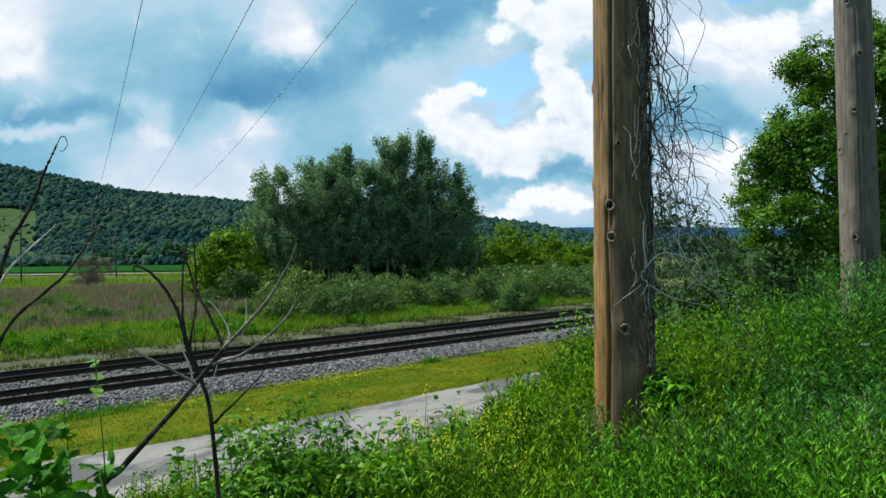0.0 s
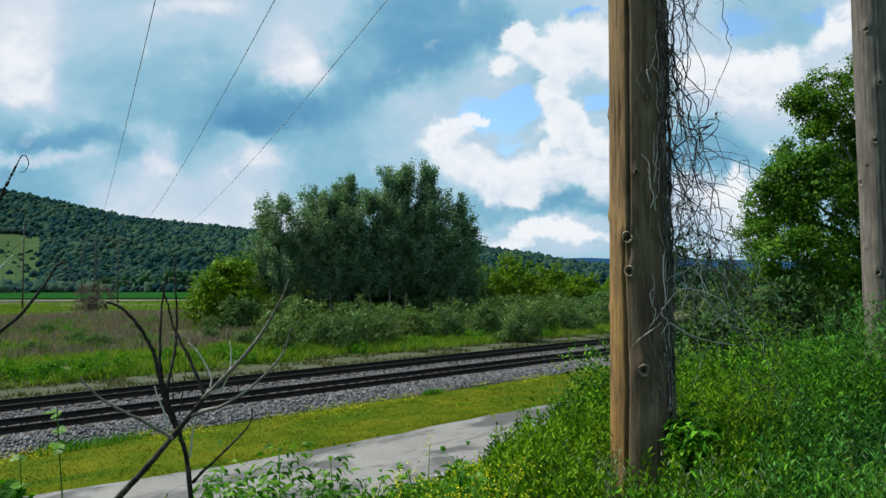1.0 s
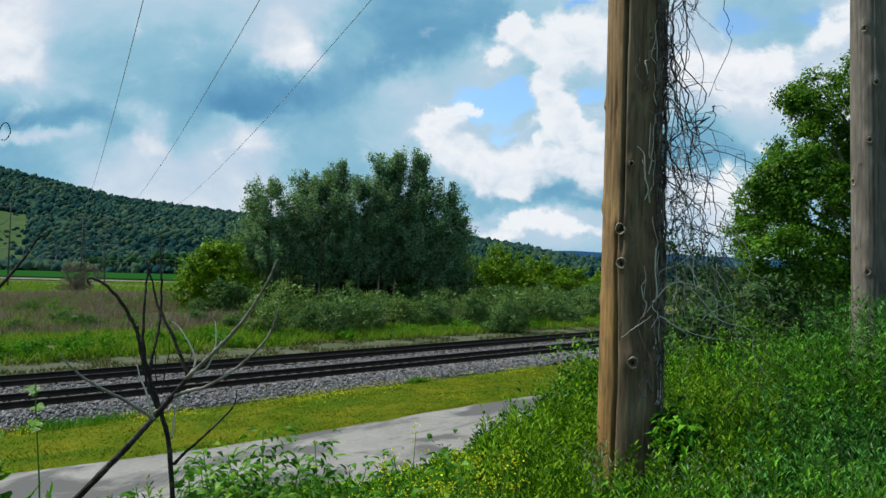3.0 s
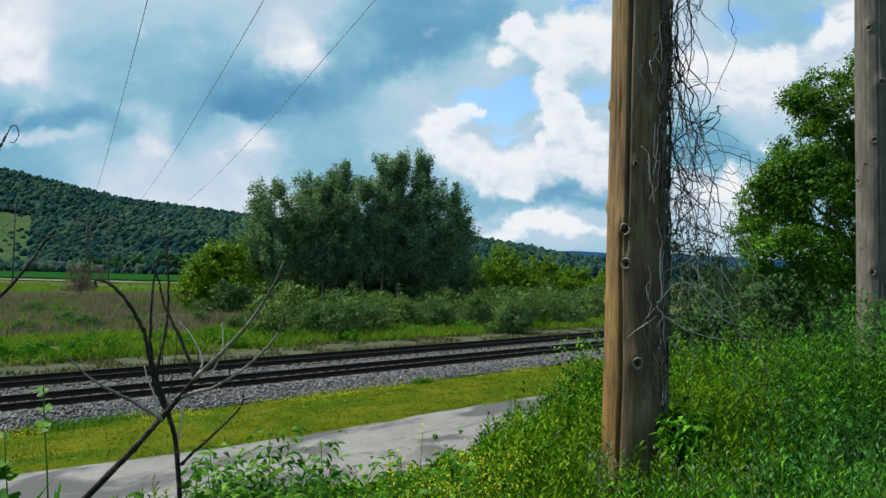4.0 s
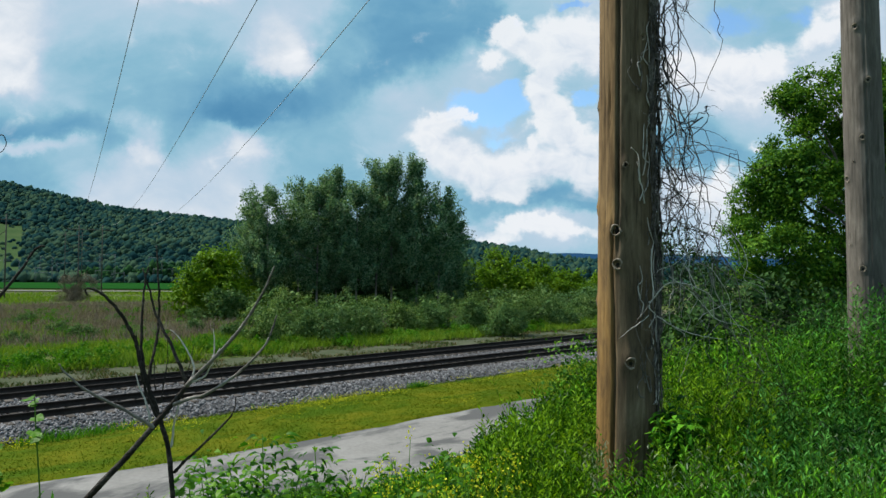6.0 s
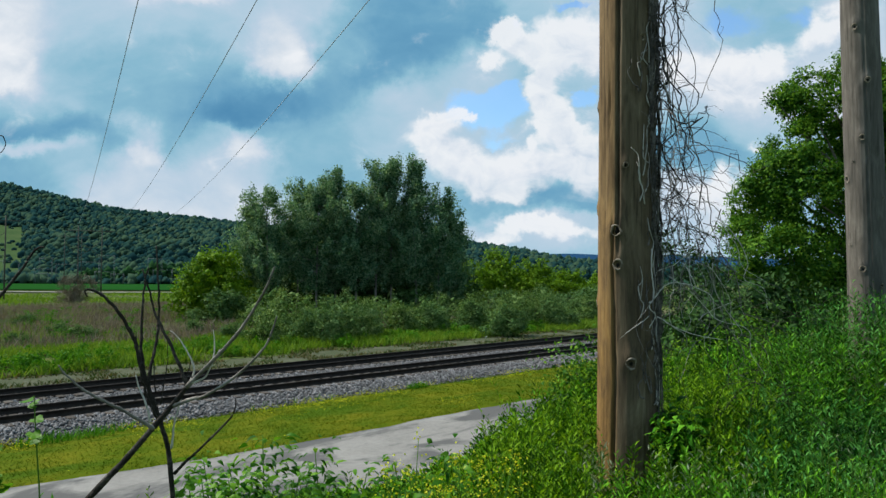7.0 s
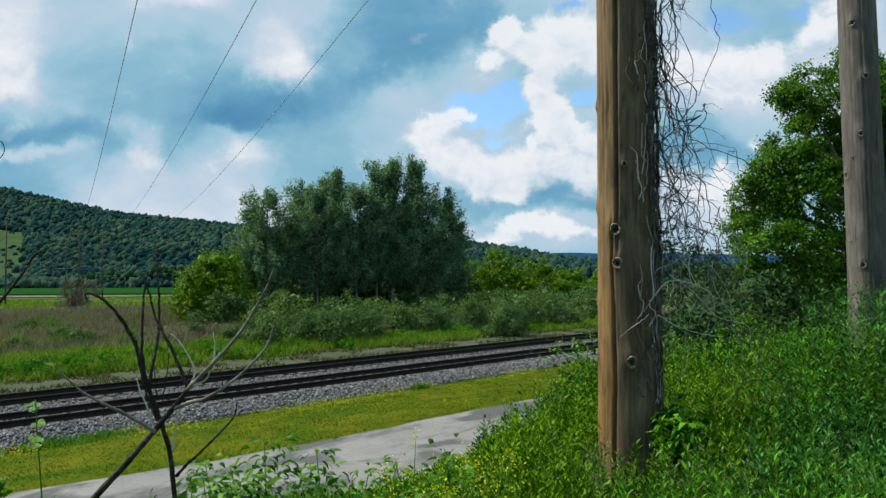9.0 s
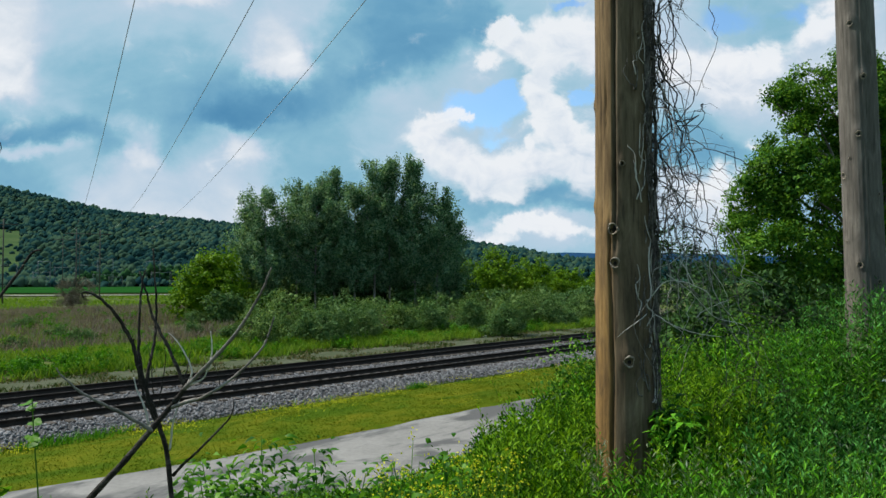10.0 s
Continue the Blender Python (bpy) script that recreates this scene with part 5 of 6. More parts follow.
M_SHOOT = surface("bright young leaves", [(0.018, 0.085, 0.004), (0.045, 0.155, 0.008), (0.13, 0.29, 0.02)], 3.0, 0.45, 0, 6, island=0.6, soft=0.4, spec=0.1)
for x, y, high, count in [(-0.86, 3.05, 1.06, 11), (-0.66, 2.9, 1.08, 12), (-0.45, 3.1, 0.98, 9), (-0.95, 2.8, 0.86, 8), (-0.05, 3.2, 0.98, 6), (-0.25, 2.7, 0.88, 9), (-0.55, 2.6, 0.86, 9)]:
    sapling(x, y, high, count, 0.054, M_SHOOT, "bright green young shrub with broad pointed leaves")
sapling(1.60, 4.75, 0.95, 4, 0.10, M_WEED, "leafy green shoot at the foot of the pole")
for x, y, high, wide in [(1.86, 9.0, 1.75, 1.0), (2.3, 10.8, 1.7, 1.6), (3.6, 10.5, 1.4, 2.2), (4.9, 10.8, 1.7, 2.0)]:
    bush("bank_bush", x, y, high, wide, M_MAPLE, "small dense green bush on the bank", 0.06, 10.0, group="bank shrubs", tufts=False)

# silvery weeds in tufts, a white flower head
M_SILVER = surface("silvery weed leaves", [(0.07, 0.125, 0.06), (0.15, 0.21, 0.12), (0.27, 0.33, 0.22)], 4.0, 0.6, 0, 6, island=0.7, soft=0.25, spec=0.08)
for x, y, count, wide in [(1.02, 4.62, 26, 0.10), (1.28, 3.62, 22, 0.10), (2.55, 4.30, 22, 0.14), (3.62, 6.35, 30, 0.22), (2.20, 3.45, 18, 0.10), (0.62, 4.70, 20, 0.12)]:
    z = float(ground_z(x, y))
    tuft = thing("silver_weed", "pale silvery weed tuft among the green weeds", "weeds", pose(x, y, z), group="silvery weeds")
    top = np.interp(y, [3.4, 4.7, 6.4], [0.80, 0.72, 1.35])
    lv, st = stalks(rng.normal(size=count) * wide, rng.normal(size=count) * wide, np.full(count, -0.04), top * rng.uniform(0.75, 1.05, count), 30, 0.07, 0.014, 0.14, 0.2, slim)
    tagged(part("leaves", lv, M_SILVER, tuft), kind="stuff")
    tagged(part("stem", st, M_STEM, tuft), kind="stuff")
M_WHITE = surface("white petals", [(0.55, 0.56, 0.52), (0.66, 0.67, 0.63), (0.76, 0.77, 0.74)], 8.0, 0.6, 0, 6, island=0.3, soft=0.2)
x, y = 2.72, 4.50
z = float(ground_z(x, y))
bloom = thing("white_flower", "small flat white flower head on a thin green stalk", "flower", pose(x, y, z))
part("stem", tube(spline([(0.02, 0, -0.05), (0.0, 0, 0.5), (0, 0, 4.25 - z)], 5), np.linspace(0.004, 0.002, 11), 5), M_STEM, bloom)
a = np.linspace(0, 6.28, 40)
part("blossom", leaves(np.stack([np.cos(a * 5) * 0.03 * rng.random(40), np.sin(a * 5) * 0.03 * rng.random(40), 4.25 - z + rng.uniform(0, 0.008, 40)], -1), 0.012, 0.010), M_WHITE, bloom, "flat cluster of tiny white blossoms")
for x, y in ((-2.7, 52.0), (3.4, 56.0)):
    lump = np.array([1 + 0.35 * noise.noise((q[0] * 1.5 + x, q[1] * 1.5, q[2] * 1.5)) for q in BALL_V])[:, None] * BALL_V * np.array([0.16, 0.11, 0.07])
    rock = part("pale_stone", (lump + np.array([x, y, float(ground_z(x, y)) + 0.05]), BALL_F), M_WHITE, smooth=True)
    tagged(rock, "pale stone lying on the bare strip beside the far track", "stone", group="pale stones")

# mustard in flower
for k in range(24):
    x, y = -0.27 + 0.075 * (k % 8) + 0.02 * math.sin(k * 5), 2.88 + 0.28 * (k // 8) + 0.1 * math.sin(k * 2.3)
    z = float(ground_z(x, y))
    ms = thing("mustard_plant", "loose yellow-flowering mustard among the weeds", "flower", pose(x, y, z), group="flowering mustard")
    fl, st = [], []
    high = rng.uniform(0.75, 0.95) + (0.12 if k in (2, 9, 12) else 0)
    for b in range(6):
        a = rng.uniform(0, 6.28)
        t = np.array([math.cos(a) * 0.10, math.sin(a) * 0.10, high * rng.uniform(0.72, 1.0)])
        p = spline([(0, 0, -0.05), t * [0.2, 0.2, 0.5], t], 4)
        st.append(tube(p, np.linspace(0.004, 0.0012, len(p)), 4))
        fl.append(leaves(t + rng.normal(size=(9, 3)) * [0.014, 0.014, 0.022], 0.011, 0.011))
    tagged(part("stem", join(st), M_STEM, ms), kind="stuff")
    tagged(part("blossom", join(fl), M_FLOWER, ms), "tiny pale yellow blossoms", kind="stuff")
    lv, _ = stalks(np.zeros(2), np.zeros(2), np.zeros(2), np.full(2, high * 0.8), 20, 0.08, 0.025, 0.15)
    part("foliage", lv, M_WEEDY, ms)
    SWAY.append((ms, x, y, z, 0.7 * k, 0.35))

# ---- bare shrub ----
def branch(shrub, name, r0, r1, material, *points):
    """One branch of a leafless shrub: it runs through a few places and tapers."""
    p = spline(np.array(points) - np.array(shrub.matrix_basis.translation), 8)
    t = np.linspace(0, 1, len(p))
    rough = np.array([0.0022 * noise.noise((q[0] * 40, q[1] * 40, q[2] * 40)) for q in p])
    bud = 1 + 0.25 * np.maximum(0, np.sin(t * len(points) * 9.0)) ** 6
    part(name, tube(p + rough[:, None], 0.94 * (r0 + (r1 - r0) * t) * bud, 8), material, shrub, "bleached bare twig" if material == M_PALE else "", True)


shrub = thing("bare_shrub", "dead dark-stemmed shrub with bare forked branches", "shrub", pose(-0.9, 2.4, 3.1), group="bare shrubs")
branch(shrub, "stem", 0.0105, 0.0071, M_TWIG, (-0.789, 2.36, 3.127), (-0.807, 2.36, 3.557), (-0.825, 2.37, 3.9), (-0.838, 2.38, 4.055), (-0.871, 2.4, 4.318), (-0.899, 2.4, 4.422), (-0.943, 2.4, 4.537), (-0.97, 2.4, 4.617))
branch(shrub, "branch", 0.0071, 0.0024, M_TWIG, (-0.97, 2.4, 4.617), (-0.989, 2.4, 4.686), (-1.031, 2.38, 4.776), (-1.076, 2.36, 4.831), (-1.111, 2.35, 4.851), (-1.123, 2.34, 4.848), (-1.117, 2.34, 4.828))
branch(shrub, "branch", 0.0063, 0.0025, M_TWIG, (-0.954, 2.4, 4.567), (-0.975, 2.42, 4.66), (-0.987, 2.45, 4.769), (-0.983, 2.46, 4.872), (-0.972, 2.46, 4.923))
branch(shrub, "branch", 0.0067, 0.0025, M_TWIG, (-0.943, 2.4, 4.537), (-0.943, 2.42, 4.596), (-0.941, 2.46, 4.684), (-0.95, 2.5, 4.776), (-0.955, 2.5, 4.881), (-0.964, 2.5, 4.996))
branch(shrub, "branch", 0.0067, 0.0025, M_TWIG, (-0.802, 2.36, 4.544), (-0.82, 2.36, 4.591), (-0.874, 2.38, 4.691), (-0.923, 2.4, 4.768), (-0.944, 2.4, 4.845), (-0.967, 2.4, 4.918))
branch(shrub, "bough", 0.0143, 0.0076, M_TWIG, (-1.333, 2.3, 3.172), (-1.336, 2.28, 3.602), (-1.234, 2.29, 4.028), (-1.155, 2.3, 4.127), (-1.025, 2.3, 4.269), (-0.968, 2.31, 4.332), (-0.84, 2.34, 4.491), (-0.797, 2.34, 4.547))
# these three branches are paled as if the sun lit them
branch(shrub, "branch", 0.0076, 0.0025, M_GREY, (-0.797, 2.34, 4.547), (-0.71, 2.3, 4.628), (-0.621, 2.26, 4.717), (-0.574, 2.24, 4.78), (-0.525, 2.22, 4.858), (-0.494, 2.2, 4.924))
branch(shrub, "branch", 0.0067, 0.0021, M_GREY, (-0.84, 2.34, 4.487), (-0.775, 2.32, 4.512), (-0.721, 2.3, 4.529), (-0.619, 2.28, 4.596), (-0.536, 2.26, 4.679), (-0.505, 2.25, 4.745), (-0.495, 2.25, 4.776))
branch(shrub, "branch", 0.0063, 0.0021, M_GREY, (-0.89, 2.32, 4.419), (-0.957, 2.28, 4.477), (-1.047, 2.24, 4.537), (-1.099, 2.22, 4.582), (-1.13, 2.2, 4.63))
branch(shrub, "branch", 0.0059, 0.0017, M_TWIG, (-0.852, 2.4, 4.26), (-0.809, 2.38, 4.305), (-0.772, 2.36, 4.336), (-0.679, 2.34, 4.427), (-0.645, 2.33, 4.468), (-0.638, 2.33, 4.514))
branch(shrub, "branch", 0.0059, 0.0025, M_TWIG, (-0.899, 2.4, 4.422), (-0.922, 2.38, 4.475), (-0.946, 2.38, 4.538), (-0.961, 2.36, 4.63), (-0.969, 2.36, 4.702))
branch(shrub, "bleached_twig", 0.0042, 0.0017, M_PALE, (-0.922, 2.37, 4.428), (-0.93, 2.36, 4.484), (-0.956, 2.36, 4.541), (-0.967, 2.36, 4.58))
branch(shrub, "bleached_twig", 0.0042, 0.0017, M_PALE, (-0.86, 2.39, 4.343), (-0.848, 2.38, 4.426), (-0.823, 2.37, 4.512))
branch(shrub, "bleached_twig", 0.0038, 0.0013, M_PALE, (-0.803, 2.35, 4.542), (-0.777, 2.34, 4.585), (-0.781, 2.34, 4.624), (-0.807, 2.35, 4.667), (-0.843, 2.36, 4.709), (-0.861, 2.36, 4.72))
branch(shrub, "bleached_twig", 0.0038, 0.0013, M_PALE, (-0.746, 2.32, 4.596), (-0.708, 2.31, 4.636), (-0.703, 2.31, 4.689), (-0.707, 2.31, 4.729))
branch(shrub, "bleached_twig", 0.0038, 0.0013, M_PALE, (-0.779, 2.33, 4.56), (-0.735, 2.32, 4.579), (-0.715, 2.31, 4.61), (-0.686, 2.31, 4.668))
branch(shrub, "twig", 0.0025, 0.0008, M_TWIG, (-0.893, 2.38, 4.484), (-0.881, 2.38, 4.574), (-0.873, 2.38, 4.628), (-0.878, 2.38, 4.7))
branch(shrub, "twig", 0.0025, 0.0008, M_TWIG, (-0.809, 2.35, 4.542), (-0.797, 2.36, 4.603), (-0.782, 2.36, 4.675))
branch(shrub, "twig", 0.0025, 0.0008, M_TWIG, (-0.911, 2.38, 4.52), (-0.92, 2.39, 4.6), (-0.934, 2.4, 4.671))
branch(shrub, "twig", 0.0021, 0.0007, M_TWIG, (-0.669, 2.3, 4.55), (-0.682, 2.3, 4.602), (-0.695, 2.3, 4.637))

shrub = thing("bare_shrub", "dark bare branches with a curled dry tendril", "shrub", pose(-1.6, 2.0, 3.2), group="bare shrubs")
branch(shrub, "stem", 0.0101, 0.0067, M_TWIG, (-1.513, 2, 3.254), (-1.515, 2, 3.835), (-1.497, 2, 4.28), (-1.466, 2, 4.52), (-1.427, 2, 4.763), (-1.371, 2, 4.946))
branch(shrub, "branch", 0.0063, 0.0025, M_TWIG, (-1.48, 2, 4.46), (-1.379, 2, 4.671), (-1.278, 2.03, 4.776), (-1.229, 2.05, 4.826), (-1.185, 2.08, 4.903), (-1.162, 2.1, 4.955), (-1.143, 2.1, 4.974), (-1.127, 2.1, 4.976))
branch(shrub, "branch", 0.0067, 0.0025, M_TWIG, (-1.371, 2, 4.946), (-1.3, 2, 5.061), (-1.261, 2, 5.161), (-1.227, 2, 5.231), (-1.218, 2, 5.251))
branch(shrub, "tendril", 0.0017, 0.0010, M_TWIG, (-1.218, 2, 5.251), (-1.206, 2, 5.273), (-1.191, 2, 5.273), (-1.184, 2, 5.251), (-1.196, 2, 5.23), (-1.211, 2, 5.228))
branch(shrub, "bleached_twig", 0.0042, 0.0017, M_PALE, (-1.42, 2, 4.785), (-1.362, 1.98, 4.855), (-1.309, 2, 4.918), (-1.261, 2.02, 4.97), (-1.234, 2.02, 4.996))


# ---- grape vine and sprigs ----
def lobed(C, D, N, size):
    """A broad five-lobed toothed leaf as a fan round its heart."""
    k = 30
    a = np.linspace(-2.75, 2.75, k)
    r = size * (0.62 + 0.30 * np.abs(np.cos(a * 1.35)) ** 1.5 + 0.05 * np.where(np.arange(k) % 2, 1, -1))
    s = np.cross(D, N)
    s /= np.linalg.norm(s)
    n = np.cross(s, D)
    cup = 0.25 * size * (r / size) ** 2 * (0.6 * np.abs(np.sin(a)) - 0.4) + 0.04 * size * np.sin(a * 5)
    V = C + D * (size * 0.35) + (np.cos(a) * r)[:, None] * D + (np.sin(a) * r)[:, None] * s + cup[:, None] * n
    V = np.concatenate([[C + D * size * 0.1], V])
    return V, np.array([(0, q, q + 1) for q in range(1, k)])


M_GRAPE = surface("grape leaves", [(0.006, 0.042, 0.003), (0.020, 0.100, 0.005), (0.070, 0.25, 0.012)], 7.0, 0.6, 0.4, 4, island=0.7, soft=0.30, spec=0.06)
vine = thing("grape_vine", "broad-leaved green grape vine climbing at the bank's edge", "vine", pose(-1.19, 2.06, 3.2))
SHOOTS = []
for k in range(7):
    a = np.array([-0.25 + 0.09 * k, 0.05 * math.sin(k * 2), 0.0])
    t = np.array([-0.32 + 0.11 * k, 0.12 * math.sin(k * 1.3), 0.95 + 0.10 * math.sin(k * 2.2)])
    shoot = part("stem", tube(spline([a, (a + t) / 2 + [0.05, 0, 0.05], t], 5), np.linspace(0.005, 0.0025, 11), 5), M_STEM, vine)
    SHOOTS.append(shoot)
for k in range(120):
    c = np.array([rng.uniform(-0.42, 0.10), rng.uniform(-0.18, 0.2), 0])
    lim = np.interp(c[0], [-0.4, -0.02, 0.10], [1.17, 1.11, 0.92])
    c[2] = lim * rng.uniform(0.55, 1.0)
    a = rng.uniform(0, 6.28)
    D = np.array([math.cos(a), math.sin(a), rng.uniform(-0.7, 0.1)])
    D /= np.linalg.norm(D)
    part("leaf", lobed(c, D, np.array([rng.normal() * 0.6, -0.9 + rng.normal() * 0.6, 0.8]), rng.uniform(0.040, 0.072)), M_GRAPE, SHOOTS[k % 7], smooth=True)
for x, y, z in [(-1.20, 2.2, 4.54), (-1.34, 2.25, 4.38), (-0.95, 2.28, 4.20), (-0.80, 2.38, 4.26)]:
    sg = thing("leafy_sprig", "small yellow-green vine sprig with tender leaves", "vine", pose(x, y, 3.1), group="vine sprigs")
    shoot = part("stem", tube(spline([(-0.05, 0, 0), (0.03, 0, (z - 3.1) * 0.6), (0, 0, z - 3.1)], 6), np.linspace(0.004, 0.0018, 13), 5), M_STEM, sg)
    for k in range(9):
        a = rng.uniform(0, 6.28)
        D = np.array([math.cos(a), math.sin(a) * 0.6, rng.uniform(-0.6, 0.4)])
        D /= np.linalg.norm(D)
        part("leaf", lobed(np.array([rng.normal() * 0.015, rng.normal() * 0.015, (z - 3.1) - rng.uniform(0, 0.14)]), D, np.array([0.2, -0.6, 1.0]), rng.uniform(0.014, 0.028)), M_SHOOT, shoot, smooth=True)

# ---- dead vine on the first pole ----
M_VINE = surface("dead vine stems", [(0.020, 0.018, 0.018), (0.06, 0.055, 0.052), (0.22, 0.205, 0.19)], 7.0, 0.85, 0.2, 6, island=0.6, spec=0.1)
tangle = thing("dead_vine", "tangled leafless grey vine hanging on the timber pole", "vine", pose(*P1, 3.1))


def pole_r(z):
    return 0.204 - 0.076 * z / 16.1


fine = []


def side_twigs(pts, chance, size):
    """Short crooked twigs along a stem."""
    for p in pts:
        if rng.random() < chance:
            e = p + np.array([rng.normal() * size, rng.normal() * size * 0.6, rng.normal() * size * 0.8])
            m = (p + e) / 2 + rng.normal(size=3) * size * 0.25
            fine.append(tube([p, m, e], [0.0016, 0.0013, 0.0006], 3))


for k in range(24):
    # stems that climb the pole's shaded side
    a = radians(rng.uniform(42, 95))
    z = rng.uniform(0.5, 2.2)
    pts = []
    while z < 5.2:
        r = pole_r(z) + 0.010 + 0.03 * rng.random()
        pts.append((math.sin(a) * r, -math.cos(a) * r, z))
        a += rng.normal() * 0.09
        a = min(max(a, radians(34)), radians(125))
        z += rng.uniform(0.05, 0.12)
    part("climbing_stem", tube(spline(pts, 2), rng.uniform(0.002, 0.0055), 5), M_VINE, tangle, smooth=True)
    side_twigs(np.array(pts), 0.6, 0.05)
def crooked(p, d, steps, step, kink, pull, home=None):
    """A line that jerks from side to side as dead runners do; pull is the way it is drawn."""
    pts = [p]
    for _ in range(steps):
        d = d + rng.normal(size=3) * kink * [1, 0.6, 1] + pull
        if home:
            d[0] += 1.6 * (home * (0.85 + 0.6 * math.exp(-((p[2] - 2.3) / 0.6) ** 2)) - p[0])
        d = d / np.linalg.norm(d)
        p = p + d * step * rng.uniform(0.6, 1.4)
        p = np.array([max(p[0], pole_r(p[2]) * 0.92), p[1], p[2]])
        pts.append(p)
    return np.array(pts)


for k in range(23):
    # stems that hang beside the pole and bow out in the middle
    z = rng.uniform(2.4, 5.1)
    p = np.array([pole_r(z) + rng.uniform(0.0, 0.07), rng.normal() * 0.08 - 0.04, z])
    pts = crooked(p, np.array([0.15, 0, -1.0]), int((z - rng.uniform(1.1, 2.0)) / 0.045), 0.055, 0.50, np.array([0.0, 0, -0.30]), 0.20 + 0.14 * rng.random() ** 2)
    fine.append(tube(pts, np.linspace(rng.uniform(0.0032, 0.0070), 0.0018, len(pts)), 4))
    side_twigs(pts, 0.42, 0.06)
for k in range(95):
    # stiff side runners, bent at their joints
    z = rng.choice([rng.uniform(1.5, 3.1), rng.uniform(1.5, 4.6)])
    p = np.array([pole_r(z) + abs(rng.normal()) * 0.09, rng.normal() * 0.08, z])
    a = rng.normal() * 0.75 + (0.35 if rng.random() < 0.5 else -0.55)
    pts = crooked(p, np.array([math.cos(a), rng.normal() * 0.3, math.sin(a)]), rng.integers(4, 10), 0.036, 0.22, np.array([0.0, 0, -0.06]))
    fine.append(tube(pts, np.linspace(rng.uniform(0.0020, 0.0036), 0.0010, len(pts)), 3))
    side_twigs(pts[1:], 0.45, 0.045)
for k in range(9):
    # long whips that reach out and droop
    z = rng.uniform(1.9, 3.0)
    p = np.array([pole_r(z) + rng.uniform(0.05, 0.2), rng.normal() * 0.08, z])
    pts = crooked(p, np.array([1.0, rng.normal() * 0.2, rng.uniform(-0.3, 0.4)]), 9, 0.042, 0.10, np.array([0, 0, -0.07]))
    fine.append(tube(pts, np.linspace(0.0026, 0.0007, len(pts)), 4))
    side_twigs(pts, 0.35, 0.05)
tagged(part("runner", join(fine), M_VINE, tangle, "fine tangle of dry hanging runners"), kind="stuff")
for k in range(64):
    # twigs lying across the pole's face
    z = rng.uniform(0.9, 5.0)
    a = radians(rng.uniform(8, 62))
    pts = []
    for q in range(6):
        r = pole_r(z) + 0.016
        pts.append((math.sin(a) * r, -math.cos(a) * r, z))
        a += rng.normal() * 0.09 + 0.02
        z += abs(rng.normal()) * 0.05 + 0.012
    part("dry_twig", tube(spline(pts, 3), np.linspace(0.0046, 0.0016, 16), 4), M_PALE if k % 2 else M_VINE, tangle)
# pale forked runners that bow out from the pole
def runner(host, name, r0, r1, material, *points):
    q = spline(np.array(points) - np.array([P1[0], P1[1], 3.1]), 6)
    q = q + np.array([[0.006 * noise.noise((a[0] * 30, a[2] * 30, w)) for w in (0, 5, 9)] for a in q])
    part(name, tube(q, 0.72 * np.linspace(r0, r1, len(q)), 6), material, host, "pale bowed vine stem" if material == M_PALE else "", True)


runner(tangle, "pale_runner", 0.0067, 0.0042, M_PALE, (1.373, 4.8, 5.084), (1.371, 4.8, 4.926), (1.381, 4.8, 4.783), (1.352, 4.79, 4.706), (1.394, 4.8, 4.654), (1.35, 4.79, 4.571))
runner(tangle, "pale_runner", 0.0067, 0.0034, M_PALE, (1.378, 4.79, 4.757), (1.461, 4.76, 4.856), (1.571, 4.74, 4.856), (1.633, 4.72, 4.831), (1.73, 4.72, 4.774), (1.757, 4.75, 4.632))
runner(tangle, "pale_runner", 0.0050, 0.0034, M_PALE, (1.555, 4.74, 4.991), (1.608, 4.73, 4.9), (1.633, 4.72, 4.831))
runner(tangle, "pale_runner", 0.0059, 0.0025, M_PALE, (1.405, 4.8, 4.647), (1.504, 4.78, 4.579), (1.679, 4.8, 4.519), (1.851, 4.85, 4.493))
runner(tangle, "pale_runner", 0.0042, 0.0017, M_PALE, (1.655, 4.75, 4.624), (1.699, 4.75, 4.664), (1.783, 4.75, 4.708), (1.871, 4.75, 4.74))
runner(tangle, "runner_stem", 0.0050, 0.0025, M_VINE, (1.872, 4.95, 5.09), (1.834, 4.95, 4.862), (1.877, 4.95, 4.7), (1.916, 4.95, 4.458), (1.919, 4.95, 4.147))
runner(tangle, "runner_stem", 0.0042, 0.0017, M_GREY, (1.862, 5, 4.977), (1.942, 5, 4.919), (2.132, 5, 4.82), (2.378, 5.05, 4.634))
runner(tangle, "pale_runner", 0.0042, 0.0017, M_PALE, (1.35, 4.8, 4.643), (1.302, 4.8, 4.607), (1.222, 4.79, 4.553), (1.158, 4.8, 4.497))
runner(tangle, "runner_stem", 0.0059, 0.0034, M_VINE, (1.51, 4.9, 6.996), (1.483, 4.88, 6.526), (1.517, 4.88, 6.144), (1.482, 4.88, 5.765), (1.524, 4.88, 5.463), (1.498, 4.88, 5.162), (1.456, 4.88, 4.788))
runner(tangle, "runner_stem", 0.0059, 0.0025, M_VINE, (1.564, 4.95, 7.017), (1.594, 4.92, 6.462), (1.551, 4.92, 6.078), (1.6, 4.92, 5.734), (1.657, 4.92, 5.429), (1.631, 4.92, 5.126), (1.673, 4.92, 4.862))
runner(tangle, "runner_stem", 0.0050, 0.0025, M_VINE, (1.481, 4.85, 6.402), (1.559, 4.85, 6.061), (1.661, 4.85, 5.797), (1.717, 4.85, 5.534), (1.683, 4.85, 5.235), (1.703, 4.85, 5.011))
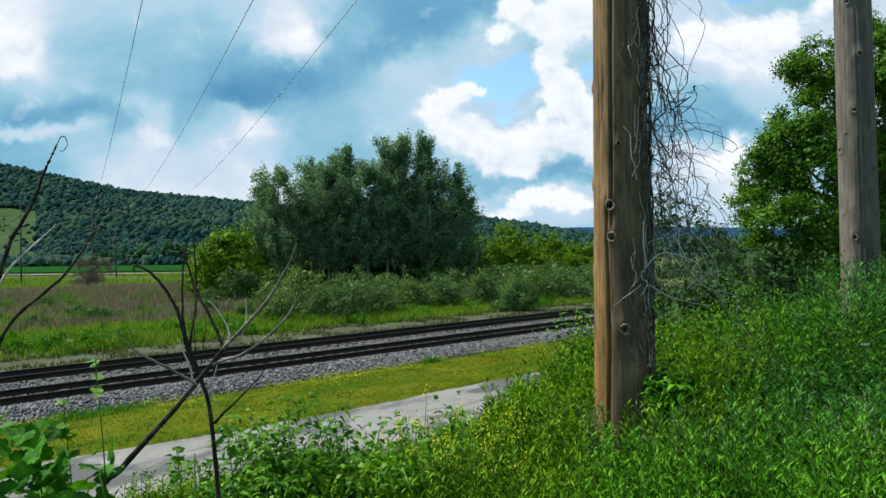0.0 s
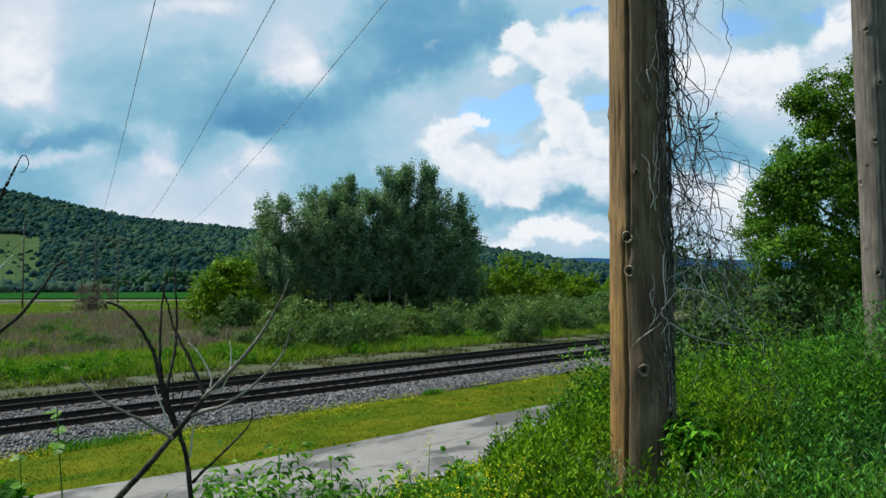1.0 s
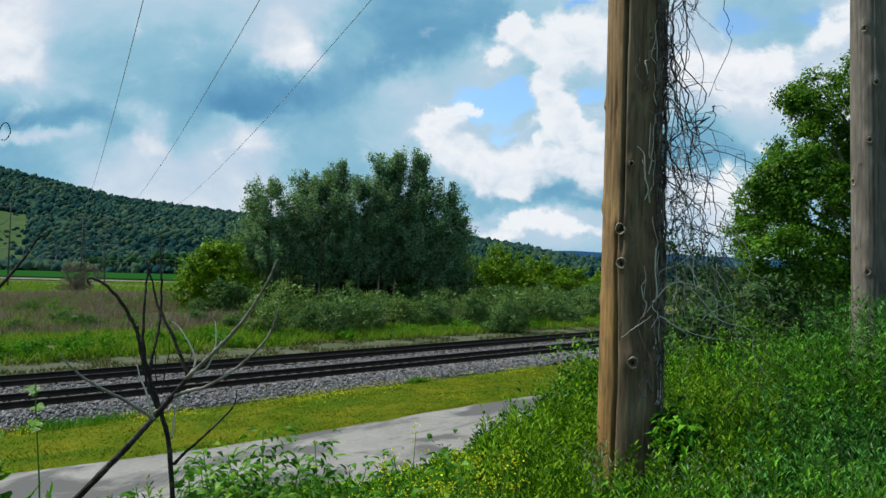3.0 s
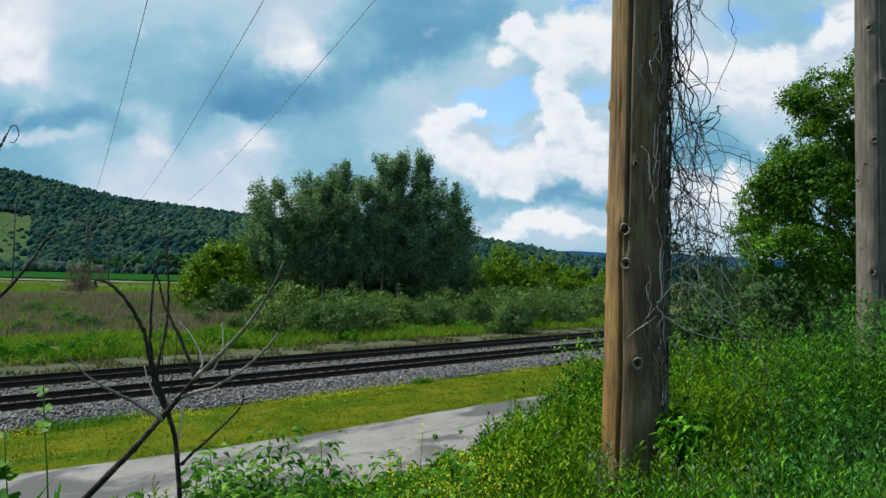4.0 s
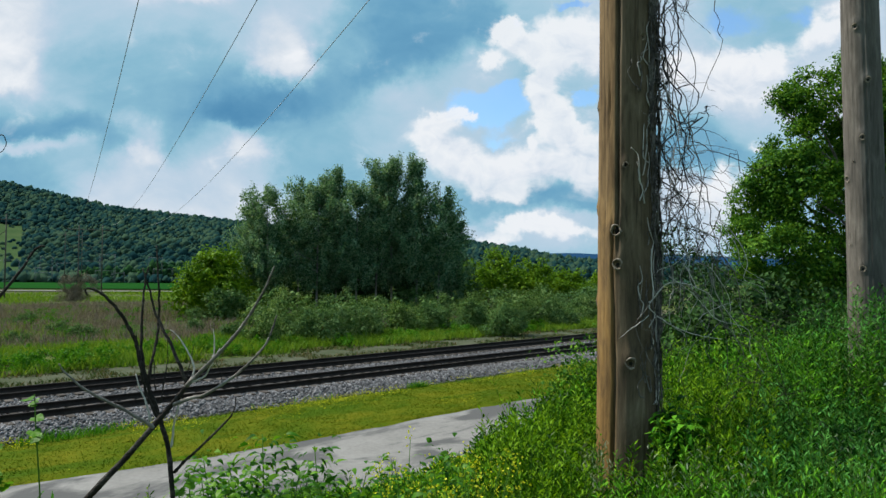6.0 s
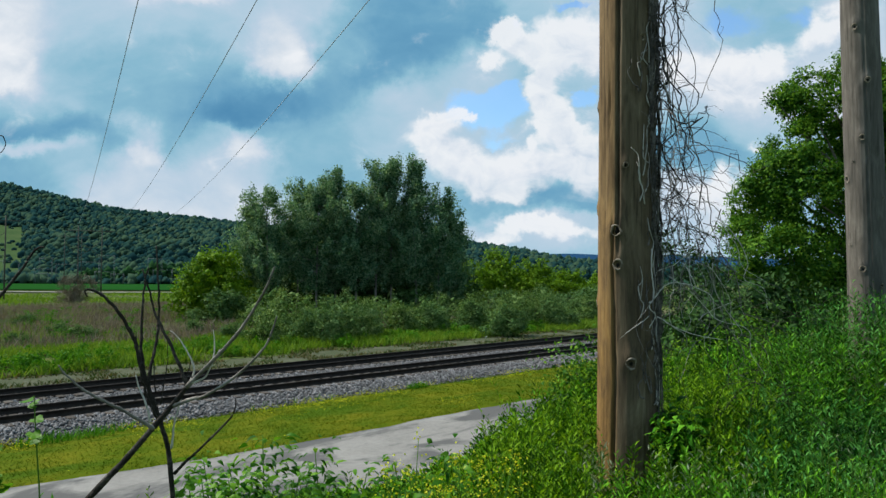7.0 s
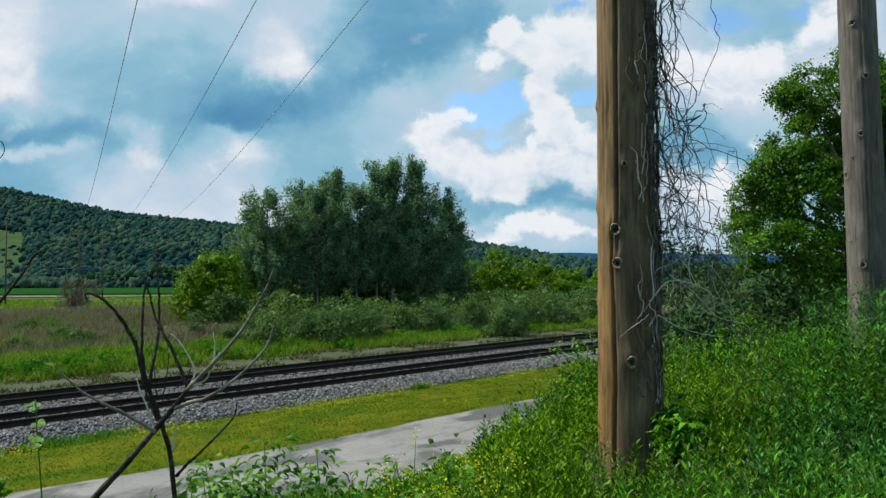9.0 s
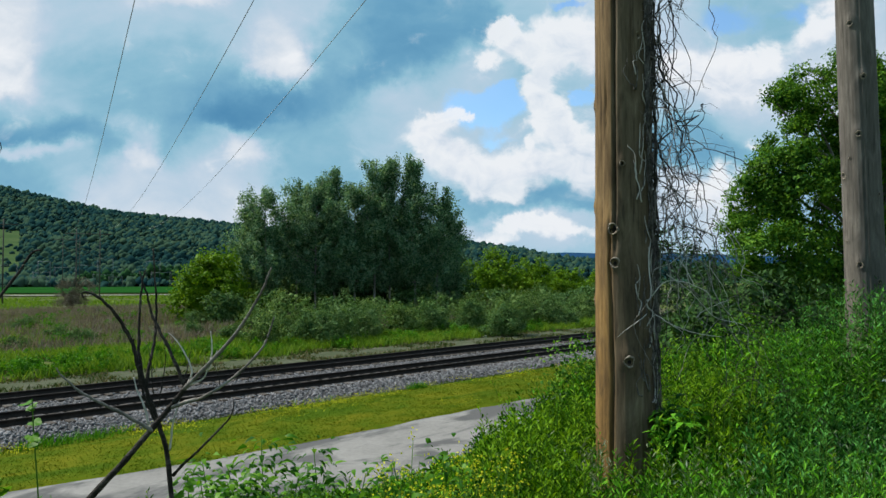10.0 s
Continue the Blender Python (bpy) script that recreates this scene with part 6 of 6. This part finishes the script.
runner(tangle, "runner_stem", 0.0042, 0.0013, M_VINE, (1.594, 4.9, 5.761), (1.708, 4.9, 5.783), (1.836, 4.9, 5.776), (1.964, 4.9, 5.745))
runner(tangle, "runner_stem", 0.0042, 0.0013, M_VINE, (1.569, 4.9, 5.579), (1.705, 4.9, 5.571), (1.84, 4.9, 5.548), (1.953, 4.9, 5.503))
runner(tangle, "runner_stem", 0.0042, 0.0013, M_VINE, (1.557, 4.9, 5.844), (1.656, 4.9, 5.898), (1.762, 4.9, 5.875), (1.834, 4.9, 5.654), (1.946, 4.9, 5.541))
runner(tangle, "runner_stem", 0.0042, 0.0017, M_VINE, (1.529, 4.9, 6.687), (1.633, 4.9, 6.494), (1.699, 4.9, 6.302), (1.658, 4.9, 5.997), (1.623, 4.9, 5.692), (1.567, 4.9, 5.389))
# dry stems trailing from the tangle down over the leaves behind
r7 = random.Random(77)
for k in range(30):
    at = Vector((r7.uniform(1.46, 1.86), r7.uniform(4.78, 4.98), r7.uniform(4.85, 5.45)))
    drift = r7.uniform(-0.05, 0.09)
    pts = [tuple(at)]
    for q in range(r7.randint(4, 7)):
        at = at + Vector((drift + r7.gauss(0, 0.055), r7.gauss(0, 0.015), -r7.uniform(0.04, 0.17)))
        pts.append(tuple(at))
    runner(tangle, "runner_stem" if k % 3 else "pale_runner", 0.0046, 0.0016, M_PALE if k % 3 == 0 else M_GREY if k % 3 == 1 else M_VINE, *pts)
    if k % 2:
        b = Vector(pts[2])
        way = r7.choice((-1, 1))
        runner(tangle, "runner_stem", 0.003, 0.0012, M_GREY, tuple(b), tuple(b + Vector((0.06 * way, 0, r7.uniform(-0.05, 0.03)))), tuple(b + Vector((0.15 * way, -0.01, r7.uniform(-0.12, 0.02)))))

# bramble canes beside the pole
for k in range(10):
    x, y = P1[0] + 0.3 + 0.12 * k, P1[1] + 0.5 + 0.25 * math.sin(k * 2.1)
    z = float(ground_z(x, y))
    cane = thing("bramble_cane", "thin dry leafless bramble cane beside the pole", "bramble", pose(x, y, z), group="dry canes")
    t = np.array([rng.normal() * 0.5, rng.normal() * 0.25, rng.uniform(0.8, 1.6)])
    p = spline([(0, 0, -0.05), t * [0.2, 0.2, 0.55], t, t + [rng.normal() * 0.3, 0, -0.12]], 6)
    part("stem", tube(p, np.linspace(0.0030, 0.0010, len(p)), 5), M_TWIG, cane)
    for q in range(12):
        b = p[rng.integers(5, len(p))]
        e = b + np.array([rng.normal() * 0.22, rng.normal() * 0.1, rng.normal() * 0.14])
        part("twig", tube(spline([b, (b + e) / 2 + rng.normal(size=3) * 0.03, e], 4), np.linspace(0.0018, 0.0006, 9), 4), M_TWIG, cane)


def motions():
    """Wind in the tall weeds and the mustard: each leans to and fro about its foot."""
    for cl, x, y, z, ph, much in SWAY:
        rows = []
        for k in range(41):
            t = k * 0.25
            gust = 1.2 + 0.8 * math.sin(t * 1.1 + 0.6)
            rows.append((t, pose(x, y, z, much * gust * 1.2 * math.sin(t * 3.9 + ph), much * (2.5 + gust * 1.8 * math.sin(t * 4.6 + ph * 1.3)), 0)))
        walk(cl, rows)


motions()
